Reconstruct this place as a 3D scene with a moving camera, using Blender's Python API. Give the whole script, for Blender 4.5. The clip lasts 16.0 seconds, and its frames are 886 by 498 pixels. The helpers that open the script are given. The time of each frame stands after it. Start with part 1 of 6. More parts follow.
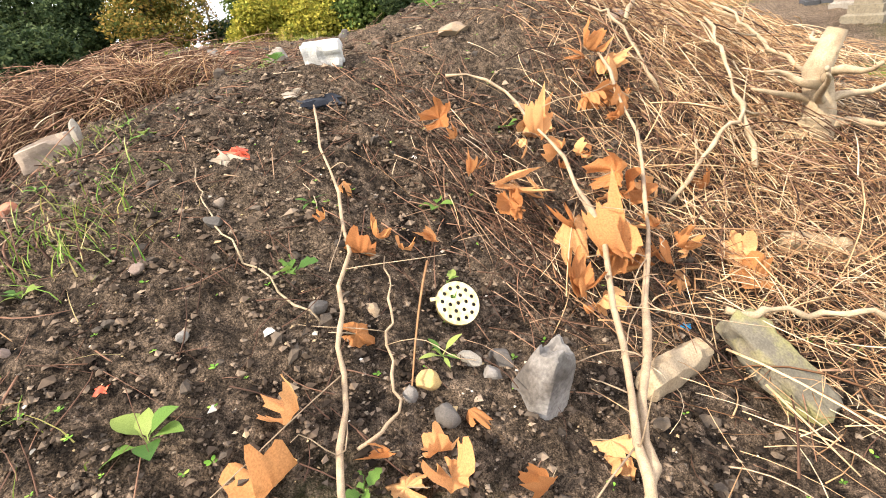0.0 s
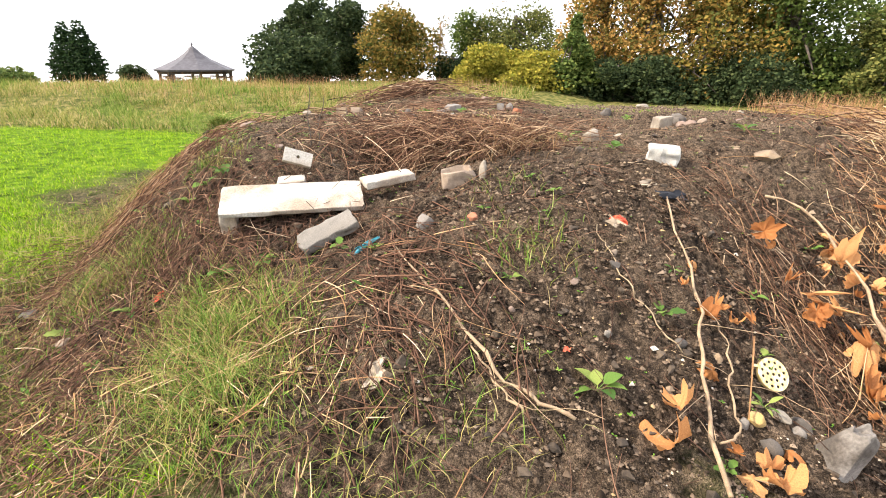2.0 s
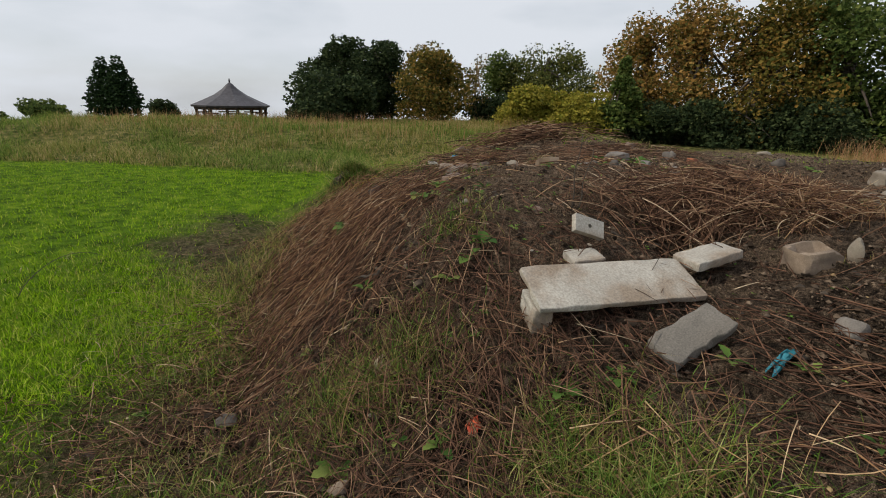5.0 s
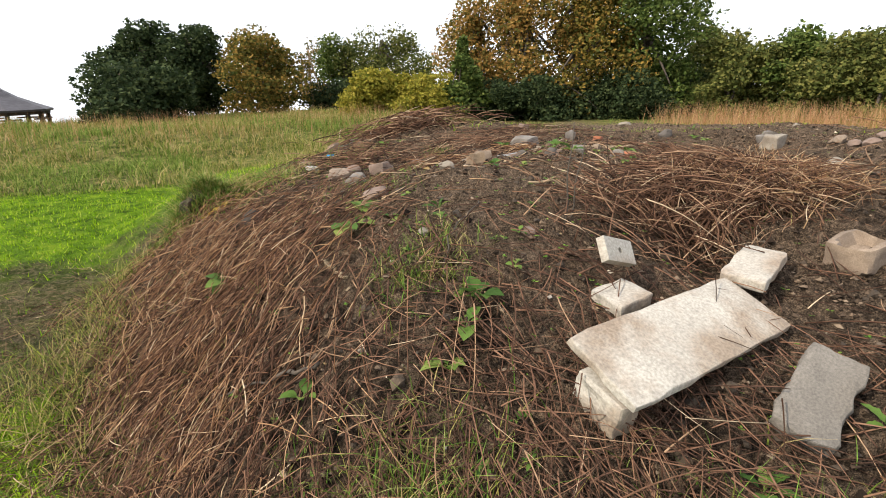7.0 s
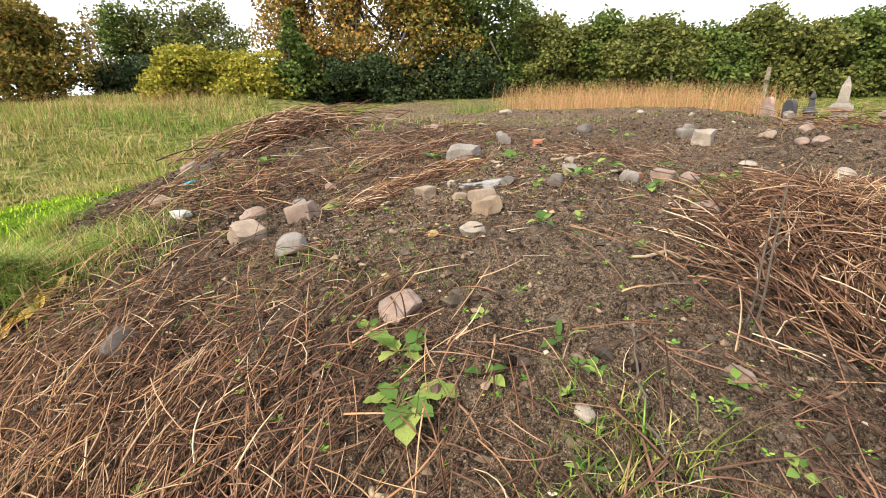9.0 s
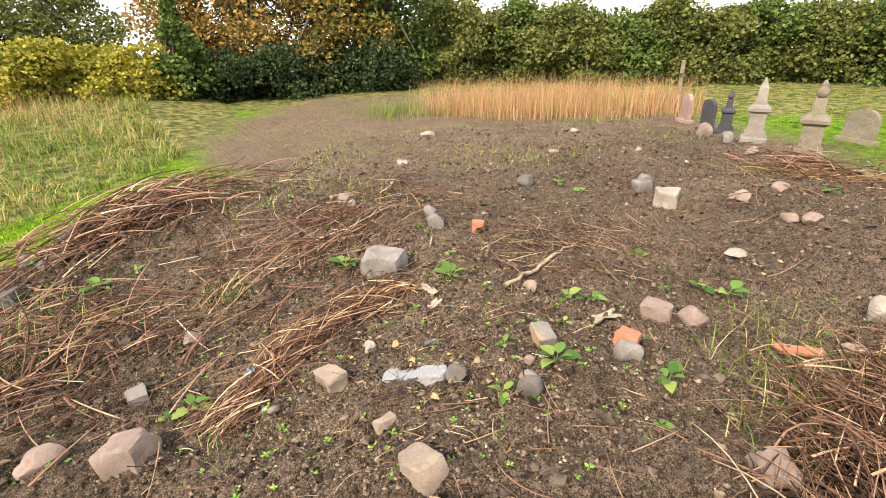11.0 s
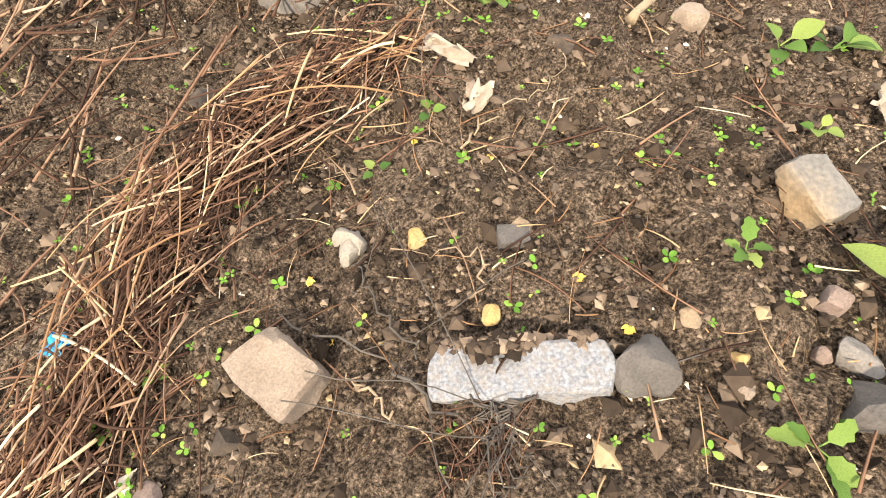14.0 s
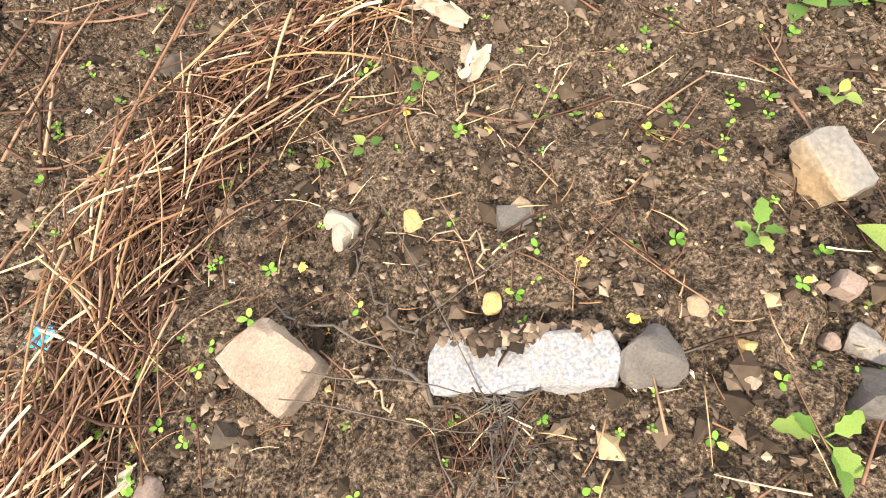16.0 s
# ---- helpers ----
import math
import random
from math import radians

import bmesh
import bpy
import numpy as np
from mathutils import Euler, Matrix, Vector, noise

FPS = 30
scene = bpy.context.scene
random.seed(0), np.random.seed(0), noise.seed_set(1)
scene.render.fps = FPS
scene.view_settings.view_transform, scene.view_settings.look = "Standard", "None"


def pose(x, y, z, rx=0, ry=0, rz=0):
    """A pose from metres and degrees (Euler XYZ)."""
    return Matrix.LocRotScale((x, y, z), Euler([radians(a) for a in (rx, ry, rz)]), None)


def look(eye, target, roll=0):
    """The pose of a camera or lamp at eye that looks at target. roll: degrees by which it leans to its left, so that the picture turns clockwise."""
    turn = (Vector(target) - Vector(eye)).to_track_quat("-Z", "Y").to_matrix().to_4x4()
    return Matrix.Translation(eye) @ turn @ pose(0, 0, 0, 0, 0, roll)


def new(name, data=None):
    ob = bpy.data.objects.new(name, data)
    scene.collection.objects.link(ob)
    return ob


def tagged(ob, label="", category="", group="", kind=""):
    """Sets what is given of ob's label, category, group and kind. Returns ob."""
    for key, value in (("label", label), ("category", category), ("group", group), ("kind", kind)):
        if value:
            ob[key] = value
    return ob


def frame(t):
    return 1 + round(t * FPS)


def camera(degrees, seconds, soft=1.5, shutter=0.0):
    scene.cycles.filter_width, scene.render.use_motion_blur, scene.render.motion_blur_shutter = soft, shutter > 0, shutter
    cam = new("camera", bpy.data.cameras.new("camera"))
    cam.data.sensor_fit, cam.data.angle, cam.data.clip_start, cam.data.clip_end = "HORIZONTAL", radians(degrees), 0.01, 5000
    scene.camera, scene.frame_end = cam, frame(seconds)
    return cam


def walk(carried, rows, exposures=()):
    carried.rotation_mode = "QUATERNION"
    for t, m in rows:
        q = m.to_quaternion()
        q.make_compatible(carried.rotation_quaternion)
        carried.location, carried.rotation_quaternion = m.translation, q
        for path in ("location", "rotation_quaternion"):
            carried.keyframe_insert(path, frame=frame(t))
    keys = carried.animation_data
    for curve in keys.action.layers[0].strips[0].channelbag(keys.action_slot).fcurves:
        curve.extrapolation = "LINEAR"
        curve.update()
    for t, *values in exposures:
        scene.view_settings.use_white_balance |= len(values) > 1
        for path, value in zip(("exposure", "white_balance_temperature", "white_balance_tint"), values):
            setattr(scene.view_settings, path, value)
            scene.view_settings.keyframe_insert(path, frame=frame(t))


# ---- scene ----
cam = camera(84, 16.0, soft=1.0)
PATH = [
    (0, -0.186, -0.061, 1.340, 62.29, 9.53, -7.81),
    (0.5, -0.227, -0.054, 1.309, 62.88, 9.23, -7.20),
    (1, -0.397, -0.063, 1.366, 64.49, 7.23, -3.71),
    (1.5, -0.883, -0.310, 1.593, 67.04, 3.09, 2.97),
    (2, -1.384, -1.061, 1.838, 69.00, -0.38, 13.26),
    (2.5, -1.844, -1.830, 2.092, 70.27, -2.06, 25.00),
    (3, -2.345, -1.657, 2.085, 72.35, -1.71, 38.64),
    (3.5, -2.957, -1.811, 2.200, 73.76, -1.79, 39.80),
    (4, -3.271, -1.332, 2.084, 73.49, -1.37, 30.53),
    (4.5, -3.598, -0.892, 1.940, 73.36, -0.99, 19.87),
    (5, -3.890, -0.565, 1.849, 73.06, -1.25, 13.92),
    (5.2, -4.008, -0.345, 1.823, 72.46, -0.33, 12.17),
    (7.3, -5.001, 1.013, 1.848, 71.09, 0.46, -6.21),
    (7.5, -5.199, 1.288, 1.850, 70.64, -0.46, -6.51),
    (8, -5.589, 1.653, 1.884, 69.58, -0.93, -8.00),
    (8.5, -5.845, 2.064, 2.054, 68.37, -0.83, -16.00),
    (9, -5.538, 2.476, 2.067, 68.35, 1.42, -24.91),
    (9.5, -5.196, 3.032, 2.441, 67.89, 2.19, -30.88),
    (10, -5.073, 3.428, 2.617, 67.92, 2.55, -32.43),
    (10.2, -5.017, 3.523, 2.715, 67.79, 2.62, -32.96),
    (12.3, -4.340, 4.912, 2.752, 57.00, 0.06, -38.03),
    (12.5, -4.350, 5.047, 2.745, 55.05, 0.24, -39.09),
    (13, -4.279, 5.336, 2.513, 48.45, -0.24, -41.56),
    (13.5, -4.125, 5.577, 2.207, 40.2, -1.04, -43.52),
    (14, -3.979, 5.703, 2.019, 29.65, 0.32, -45.35),
    (14.5, -3.958, 5.755, 1.952, 25.57, -0.23, -46.42),
    (15, -3.946, 5.761, 1.948, 24.21, -0.23, -46.83),
    (15.5, -3.935, 5.763, 1.963, 23.34, -0.13, -47.07),
    (16, -3.921, 5.773, 2.013, 23.58, 0.10, -46.74),
]
EXPOSURES = [
    (0.0, 1.37, 6550, 10), (1.5, 1.36, 6500, 10), (2.0, 1.16, 6700, 11), (2.5, 0.78, 6600, 10), (3.0, 0.23, 6500, 9), (3.5, -0.37, 6450, 9), (4.0, -0.75, 6450, 8), (4.5, -0.82, 6400, 7), (5.2, -0.66, 6500, 7),
    (7.3, 0.45, 6600, 9), (8.0, 0.62, 6650, 9), (9.0, 0.86, 6650, 9), (10.2, 1.03, 6700, 10), (12.3, 1.02, 6850, 10), (14.0, 1.14, 6850, 9), (16.0, 1.37, 6800, 9),
]
walk(cam, [(t, pose(x, y, z, rx, ry, rz)) for t, x, y, z, rx, ry, rz in PATH], EXPOSURES)

# ---- world and light ----
world = bpy.data.worlds.new("overcast_sky")
scene.world = world
world.use_nodes = True
_n, _l = world.node_tree.nodes, world.node_tree.links
_n.clear()
_out, _bg = _n.new("ShaderNodeOutputWorld"), _n.new("ShaderNodeBackground")
_sky = _n.new("ShaderNodeTexSky")
_sky.sky_type, _sky.sun_disc = "NISHITA", False
_sky.sun_elevation, _sky.sun_rotation = radians(40), radians(247)
_tc, _map = _n.new("ShaderNodeTexCoord"), _n.new("ShaderNodeMapping")
_map.inputs["Scale"].default_value = (1.2, 1.2, 4.0)
_cl = _n.new("ShaderNodeTexNoise")
_cl.inputs["Scale"].default_value, _cl.inputs["Detail"].default_value = 1.6, 6
_cr = _n.new("ShaderNodeValToRGB")
_cr.color_ramp.elements[0].position, _cr.color_ramp.elements[0].color = 0.30, (0.55, 0.55, 0.55, 1)
_cr.color_ramp.elements[1].position, _cr.color_ramp.elements[1].color = 0.55, (1, 1, 1, 1)
_cc = _n.new("ShaderNodeMix")
_cc.data_type = "RGBA"
_cc.inputs["B"].default_value = (10.3, 10.6, 11.5, 1)
_l.new(_tc.outputs["Generated"], _map.inputs["Vector"])
_l.new(_map.outputs["Vector"], _cl.inputs["Vector"])
_l.new(_cl.outputs["Fac"], _cr.inputs["Fac"])
_l.new(_cr.outputs["Color"], _cc.inputs["Factor"])
_l.new(_sky.outputs["Color"], _cc.inputs["A"])
_l.new(_cc.outputs["Result"], _bg.inputs["Color"])
_bg.inputs["Strength"].default_value = 0.118
_l.new(_bg.outputs["Background"], _out.inputs["Surface"])
sun = new("sun", bpy.data.lights.new("sun", "SUN"))
sun.data.energy, sun.data.angle, sun.data.color = 3.9, radians(3), (1.0, 0.90, 0.75)
sun.matrix_world = look((-12, -5, 11), (0, 0, 0))

# ---- materials ----


def ramp(nodes, stops):
    r = nodes.new("ShaderNodeValToRGB")
    e = r.color_ramp.elements
    while len(e) < len(stops):
        e.new(0.5)
    for k, (p, c) in zip(e, stops):
        k.position, k.color = p, (*c, 1)
    return r


def base_mat(name, rough=0.85, metal=0.0):
    m = bpy.data.materials.new(name)
    m.use_nodes = True
    n, l = m.node_tree.nodes, m.node_tree.links
    b = n["Principled BSDF"]
    b.inputs["Roughness"].default_value, b.inputs["Metallic"].default_value = rough, metal
    return m, n, l, b


def noise_tex(n, l, scale, detail=6, coord="Object", rough=0.6):
    tc, t = n.new("ShaderNodeTexCoord"), n.new("ShaderNodeTexNoise")
    t.inputs["Scale"].default_value, t.inputs["Detail"].default_value, t.inputs["Roughness"].default_value = scale, detail, rough
    l.new(tc.outputs[coord], t.inputs["Vector"])
    return t


def bump(n, l, b, height, strength, distance):
    k = n.new("ShaderNodeBump")
    k.inputs["Strength"].default_value, k.inputs["Distance"].default_value = strength, distance
    l.new(height, k.inputs["Height"])
    l.new(k.outputs["Normal"], b.inputs["Normal"])


def mixc(n, l, fac, a, b, mode="MIX"):
    x = n.new("ShaderNodeMix")
    x.data_type, x.blend_type = "RGBA", mode
    for sock, v in (("Factor", fac), ("A", a), ("B", b)):
        if isinstance(v, (int, float)):
            x.inputs[sock].default_value = v
        elif isinstance(v, tuple):
            x.inputs[sock].default_value = (*v, 1)
        else:
            l.new(v, x.inputs[sock])
    return x.outputs["Result"]


def stone_mat(name, dark, light, stain=(0.1, 0.085, 0.07), scale=9, rough=0.9, stain_amount=0.5, relief=0.004):
    """Grainy stone with blotches of dirt."""
    m, n, l, b = base_mat(name, rough)
    t = noise_tex(n, l, scale)
    r = ramp(n, [(0.3, dark), (0.7, light)])
    l.new(t.outputs["Fac"], r.inputs["Fac"])
    t2 = noise_tex(n, l, scale * 0.45, 8)
    r2 = ramp(n, [(0.44, (0, 0, 0)), (0.6, (stain_amount,) * 3)])
    l.new(t2.outputs["Fac"], r2.inputs["Fac"])
    t3 = noise_tex(n, l, scale * 14, 3)
    c = mixc(n, l, r2.outputs["Color"], r.outputs["Color"], stain)
    g = ramp(n, [(0.3, (0.58, 0.58, 0.58)), (0.7, (1.0, 1.0, 1.0))])
    l.new(t3.outputs["Fac"], g.inputs["Fac"])
    c = mixc(n, l, 1.0, c, g.outputs["Color"], "MULTIPLY")
    l.new(c, b.inputs["Base Color"])
    bump(n, l, b, t3.outputs["Fac"], 0.5, relief)
    return m


def island_mat(name, stops, rough=0.7, trans=0.0, by="island"):
    """Each separate blade, leaf, stalk or pebble takes its own colour from the stops."""
    m, n, l, b = base_mat(name, rough)
    if by == "island":
        o = n.new("ShaderNodeNewGeometry").outputs["Random Per Island"]
    else:
        o = n.new("ShaderNodeObjectInfo").outputs["Random"]
    b.inputs["Specular IOR Level"].default_value = 0.06
    r = ramp(n, stops)
    l.new(o, r.inputs["Fac"])
    t = noise_tex(n, l, 40, 3)
    g = ramp(n, [(0.3, (0.75, 0.75, 0.75)), (0.7, (1.15, 1.15, 1.15))])
    l.new(t.outputs["Fac"], g.inputs["Fac"])
    c = mixc(n, l, 1.0, r.outputs["Color"], g.outputs["Color"], "MULTIPLY")
    l.new(c, b.inputs["Base Color"])
    if trans:
        tr, mx = n.new("ShaderNodeBsdfTranslucent"), n.new("ShaderNodeMixShader")
        l.new(c, tr.inputs["Color"])
        mx.inputs["Fac"].default_value = trans
        l.new(b.outputs["BSDF"], mx.inputs[1])
        l.new(tr.outputs["BSDF"], mx.inputs[2])
        l.new(mx.outputs["Shader"], n["Material Output"].inputs["Surface"])
    return m


def ground_mat():
    """Soil, mown lawn, rank grass thatch and gravel, blended by the ground's own zones."""
    m, n, l, b = base_mat("ground_cover", 0.95)
    b.inputs["Specular IOR Level"].default_value = 0.08

    def attr(name):
        a = n.new("ShaderNodeAttribute")
        a.attribute_name = name
        return a.outputs["Fac"]

    t1, t2, t3 = noise_tex(n, l, 1.3, 8), noise_tex(n, l, 14, 8), noise_tex(n, l, 90, 6)
    # The ramp's near-black end paints small shadowed holes into the soil colour.
    soil = ramp(n, [(0.36, (0.010, 0.0075, 0.006)), (0.48, (0.060, 0.043, 0.030)), (0.66, (0.225, 0.160, 0.112))])
    l.new(t2.outputs["Fac"], soil.inputs["Fac"])
    dry = ramp(n, [(0.4, (0, 0, 0)), (0.68, (0.6, 0.6, 0.6))])
    l.new(t1.outputs["Fac"], dry.inputs["Fac"])
    pale = ramp(n, [(0.36, (0.045, 0.032, 0.022)), (0.64, (0.40, 0.29, 0.20))])
    l.new(t3.outputs["Fac"], pale.inputs["Fac"])
    am = n.new("ShaderNodeMath")
    am.use_clamp = True
    l.new(dry.outputs["Color"], am.inputs[0])
    l.new(attr("dry"), am.inputs[1])
    c_soil = mixc(n, l, am.outputs[0], soil.outputs["Color"], pale.outputs["Color"])
    vo = noise_tex(n, l, 170, 4, rough=0.7)
    grit = ramp(n, [(0.36, (0.2, 0.19, 0.18)), (0.5, (0.85, 0.85, 0.85)), (0.64, (1.65, 1.6, 1.55))])
    l.new(vo.outputs["Fac"], grit.inputs["Fac"])
    c_soil = mixc(n, l, 1.0, c_soil, grit.outputs["Color"], "MULTIPLY")
    # Blotches about 3 cm wide, darker and slightly lighter, that raise the soil's contrast.
    clump = noise_tex(n, l, 38, 5, rough=0.65)
    mottle = ramp(n, [(0.38, (0.5, 0.5, 0.5)), (0.56, (1.15, 1.15, 1.15))])
    l.new(clump.outputs["Fac"], mottle.inputs["Fac"])
    c_soil = mixc(n, l, 1.0, c_soil, mottle.outputs["Color"], "MULTIPLY")
    # lawn
    lawn = ramp(n, [(0.34, (0.045, 0.09, 0.004)), (0.52, (0.125, 0.235, 0.008)), (0.7, (0.25, 0.35, 0.02))])
    t4 = noise_tex(n, l, 3.2, 8)
    l.new(t4.outputs["Fac"], lawn.inputs["Fac"])
    fine = ramp(n, [(0.32, (0.35, 0.35, 0.35)), (0.68, (1.45, 1.45, 1.45))])
    l.new(t3.outputs["Fac"], fine.inputs["Fac"])
    c_lawn = mixc(n, l, 1.0, lawn.outputs["Color"], fine.outputs["Color"], "MULTIPLY")
    tall = ramp(n, [(0.36, (0.035, 0.055, 0.010)), (0.5, (0.14, 0.14, 0.04)), (0.64, (0.30, 0.24, 0.10))])
    l.new(t4.outputs["Fac"], tall.inputs["Fac"])
    gravel = ramp(n, [(0.3, (0.22, 0.20, 0.18)), (0.7, (0.36, 0.34, 0.31))])
    l.new(t3.outputs["Fac"], gravel.inputs["Fac"])
    c = mixc(n, l, attr("tall"), c_lawn, tall.outputs["Color"])
    c = mixc(n, l, attr("soil"), c, c_soil)
    c = mixc(n, l, attr("gravel"), c, gravel.outputs["Color"])
    l.new(c, b.inputs["Base Color"])
    add = n.new("ShaderNodeMath")
    l.new(t2.outputs["Fac"], add.inputs[0])
    l.new(t3.outputs["Fac"], add.inputs[1])
    bump(n, l, b, add.outputs[0], 1.0, 0.055)
    return m


GROUND = ground_mat()
BLADE = island_mat("lawn_blade", [(0.0, (0.05, 0.10, 0.004)), (0.4, (0.18, 0.35, 0.008)), (0.8, (0.36, 0.52, 0.018)), (1.0, (0.46, 0.48, 0.10))], 0.85, 0.2)
RANK = island_mat("rank_grass", [(0.0, (0.07, 0.11, 0.016)), (0.4, (0.20, 0.24, 0.045)), (0.75, (0.38, 0.31, 0.11)), (1.0, (0.52, 0.40, 0.20))], 0.7, 0.3)
TUFT = island_mat("heap_tuft_grass", [(0.0, (0.05, 0.10, 0.018)), (0.5, (0.12, 0.225, 0.035)), (0.85, (0.22, 0.33, 0.07)), (1.0, (0.42, 0.38, 0.16))], 0.75, 0.25)
RANK_GREEN = island_mat("green_rank_grass", [(0.0, (0.06, 0.10, 0.016)), (0.5, (0.16, 0.24, 0.042)), (1.0, (0.31, 0.34, 0.09))], 0.85, 0.3)
REED = island_mat("dry_reed", [(0.0, (0.30, 0.15, 0.07)), (0.6, (0.52, 0.29, 0.15)), (1.0, (0.58, 0.40, 0.22))], 0.8, 0.25)
STALK = island_mat("dead_stalk", [(0.0, (0.030, 0.018, 0.013)), (0.35, (0.105, 0.056, 0.036)), (0.75, (0.23, 0.128, 0.080)), (0.93, (0.38, 0.25, 0.155)), (1.0, (0.58, 0.45, 0.31))], 0.85)
STRAW = island_mat("pale_straw", [(0.0, (0.13, 0.066, 0.036)), (0.35, (0.34, 0.19, 0.095)), (0.75, (0.54, 0.36, 0.20)), (1.0, (0.72, 0.57, 0.38))], 0.85)
RUSSET = island_mat("russet_stalk", [(0.0, (0.08, 0.040, 0.024)), (0.5, (0.25, 0.132, 0.070)), (0.9, (0.42, 0.26, 0.145)), (1.0, (0.58, 0.43, 0.27))], 0.85)
# Also colours the twigs that stand in for shade under the eastern straw.
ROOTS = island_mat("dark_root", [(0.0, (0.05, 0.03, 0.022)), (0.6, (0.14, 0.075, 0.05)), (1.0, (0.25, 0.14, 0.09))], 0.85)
PEBBLE = island_mat("pebble", [(0.0, (0.04, 0.032, 0.026)), (0.5, (0.115, 0.086, 0.064)), (0.82, (0.23, 0.178, 0.13)), (0.94, (0.40, 0.28, 0.14)), (1.0, (0.56, 0.51, 0.45))], 0.85)
SEEDLING = island_mat("seedling_leaf", [(0.0, (0.09, 0.20, 0.03)), (0.6, (0.17, 0.33, 0.05)), (0.9, (0.27, 0.42, 0.08)), (1.0, (0.42, 0.44, 0.12))], 0.6, 0.3)
CLOD = island_mat("soil_clod", [(0.0, (0.016, 0.012, 0.009)), (0.5, (0.068, 0.048, 0.034)), (0.9, (0.17, 0.122, 0.086)), (1.0, (0.27, 0.2, 0.14))], 0.95)
BARK = stone_mat("bark", (0.05, 0.04, 0.03), (0.13, 0.10, 0.075), scale=12)
PALE_BARK = stone_mat("pale_twig_bark", (0.30, 0.20, 0.115), (0.50, 0.36, 0.22), (0.2, 0.13, 0.08), 20, 0.75)


def leaf_mat(name, a, b_, c):
    return island_mat(name, [(0.0, a), (0.55, b_), (1.0, c)], 0.6, 0.25)


# ---- mesh building ----
RNG = np.random.default_rng(7)


def mesh_of(name, verts, faces, mat, smooth=False):
    """A mesh from arrays; faces is an (n, k) array or a list of such arrays."""
    me = bpy.data.meshes.new(name)
    blocks = faces if isinstance(faces, list) else [faces]
    verts = np.asarray(verts, dtype=np.float32).reshape(-1, 3)
    loops = np.concatenate([np.asarray(f, dtype=np.int32).ravel() for f in blocks])
    sizes = np.concatenate([np.full(len(f), np.asarray(f).shape[1], dtype=np.int32) for f in blocks])
    me.vertices.add(len(verts))
    me.vertices.foreach_set("co", verts.ravel())
    me.loops.add(len(loops))
    me.loops.foreach_set("vertex_index", loops)
    me.polygons.add(len(sizes))
    me.polygons.foreach_set("loop_start", np.concatenate([[0], np.cumsum(sizes)[:-1]]).astype(np.int32))
    me.update(calc_edges=True)
    me.materials.append(mat)
    me.polygons.foreach_set("use_smooth", np.full(len(sizes), bool(smooth)))
    me.validate()
    return me


def thing(name, label, category, at=None, group="", kind=""):
    """An Empty at a thing's base, to parent its parts."""
    ob = new(name)
    ob.empty_display_size = 0.1
    if at is not None:
        ob.matrix_world = at if isinstance(at, Matrix) else Matrix.Translation(at)
    return tagged(ob, label, category, group, kind)


def part(name, bm, mat, parent, label="", smooth=False, bevel=0.0):
    """Links a bmesh as one mesh object under a thing or a part."""
    if bevel:
        bmesh.ops.bevel(bm, geom=bm.edges[:], offset=bevel, segments=2, affect="EDGES", profile=0.5)
    me = bpy.data.meshes.new(name)
    bm.to_mesh(me)
    bm.free()
    me.materials.append(mat)
    if smooth:
        for p in me.polygons:
            p.use_smooth = True
    ob = new(name, me)
    ob.parent = parent
    return tagged(ob, label)


def box(sx, sy, sz, x=0, y=0, z=0):
    bm = bmesh.new()
    bmesh.ops.create_cube(bm, size=1, matrix=Matrix.Translation((x, y, z)) @ Matrix.Diagonal((sx, sy, sz, 1)))
    return bm


def lathe(profile, sides=24, phase=0.0):
    """A turned solid from (radius, height) pairs."""
    bm = bmesh.new()
    rings = [[bm.verts.new((r * math.cos(phase + 2 * math.pi * k / sides), r * math.sin(phase + 2 * math.pi * k / sides), z)) for k in range(sides)] for r, z in profile]
    for a, b in zip(rings, rings[1:]):
        for k in range(sides):
            bm.faces.new((a[k], a[(k + 1) % sides], b[(k + 1) % sides], b[k]))
    bm.faces.new(rings[0][::-1])
    bm.faces.new(rings[-1])
    return bm


def tubes(paths, radii, sides=4):
    """Many tubes in arrays: paths (n, k, 3), radii (n, k)."""
    paths, radii = np.asarray(paths, float), np.asarray(radii, float)
    n, k, _ = paths.shape
    d = np.gradient(paths, axis=1)
    d /= np.linalg.norm(d, axis=2, keepdims=True) + 1e-9
    up = np.where(np.abs(d[..., 2:3]) > 0.9, np.array([1.0, 0, 0]), np.array([0, 0, 1.0]))
    u = np.cross(d, up)
    u /= np.linalg.norm(u, axis=2, keepdims=True) + 1e-9
    w = np.cross(d, u)
    a = np.arange(sides) * 2 * np.pi / sides
    v = paths[:, :, None] + radii[:, :, None, None] * (u[:, :, None] * np.cos(a)[:, None] + w[:, :, None] * np.sin(a)[:, None])
    idx = np.arange(n * k * sides).reshape(n, k, sides)
    q = np.stack([idx[:, :-1], np.roll(idx, -1, 2)[:, :-1], np.roll(idx, -1, 2)[:, 1:], idx[:, 1:]], -1).reshape(-1, 4)
    ends = np.concatenate([idx[:, 0, ::-1], idx[:, -1]])
    return v.reshape(-1, 3), [q, ends]


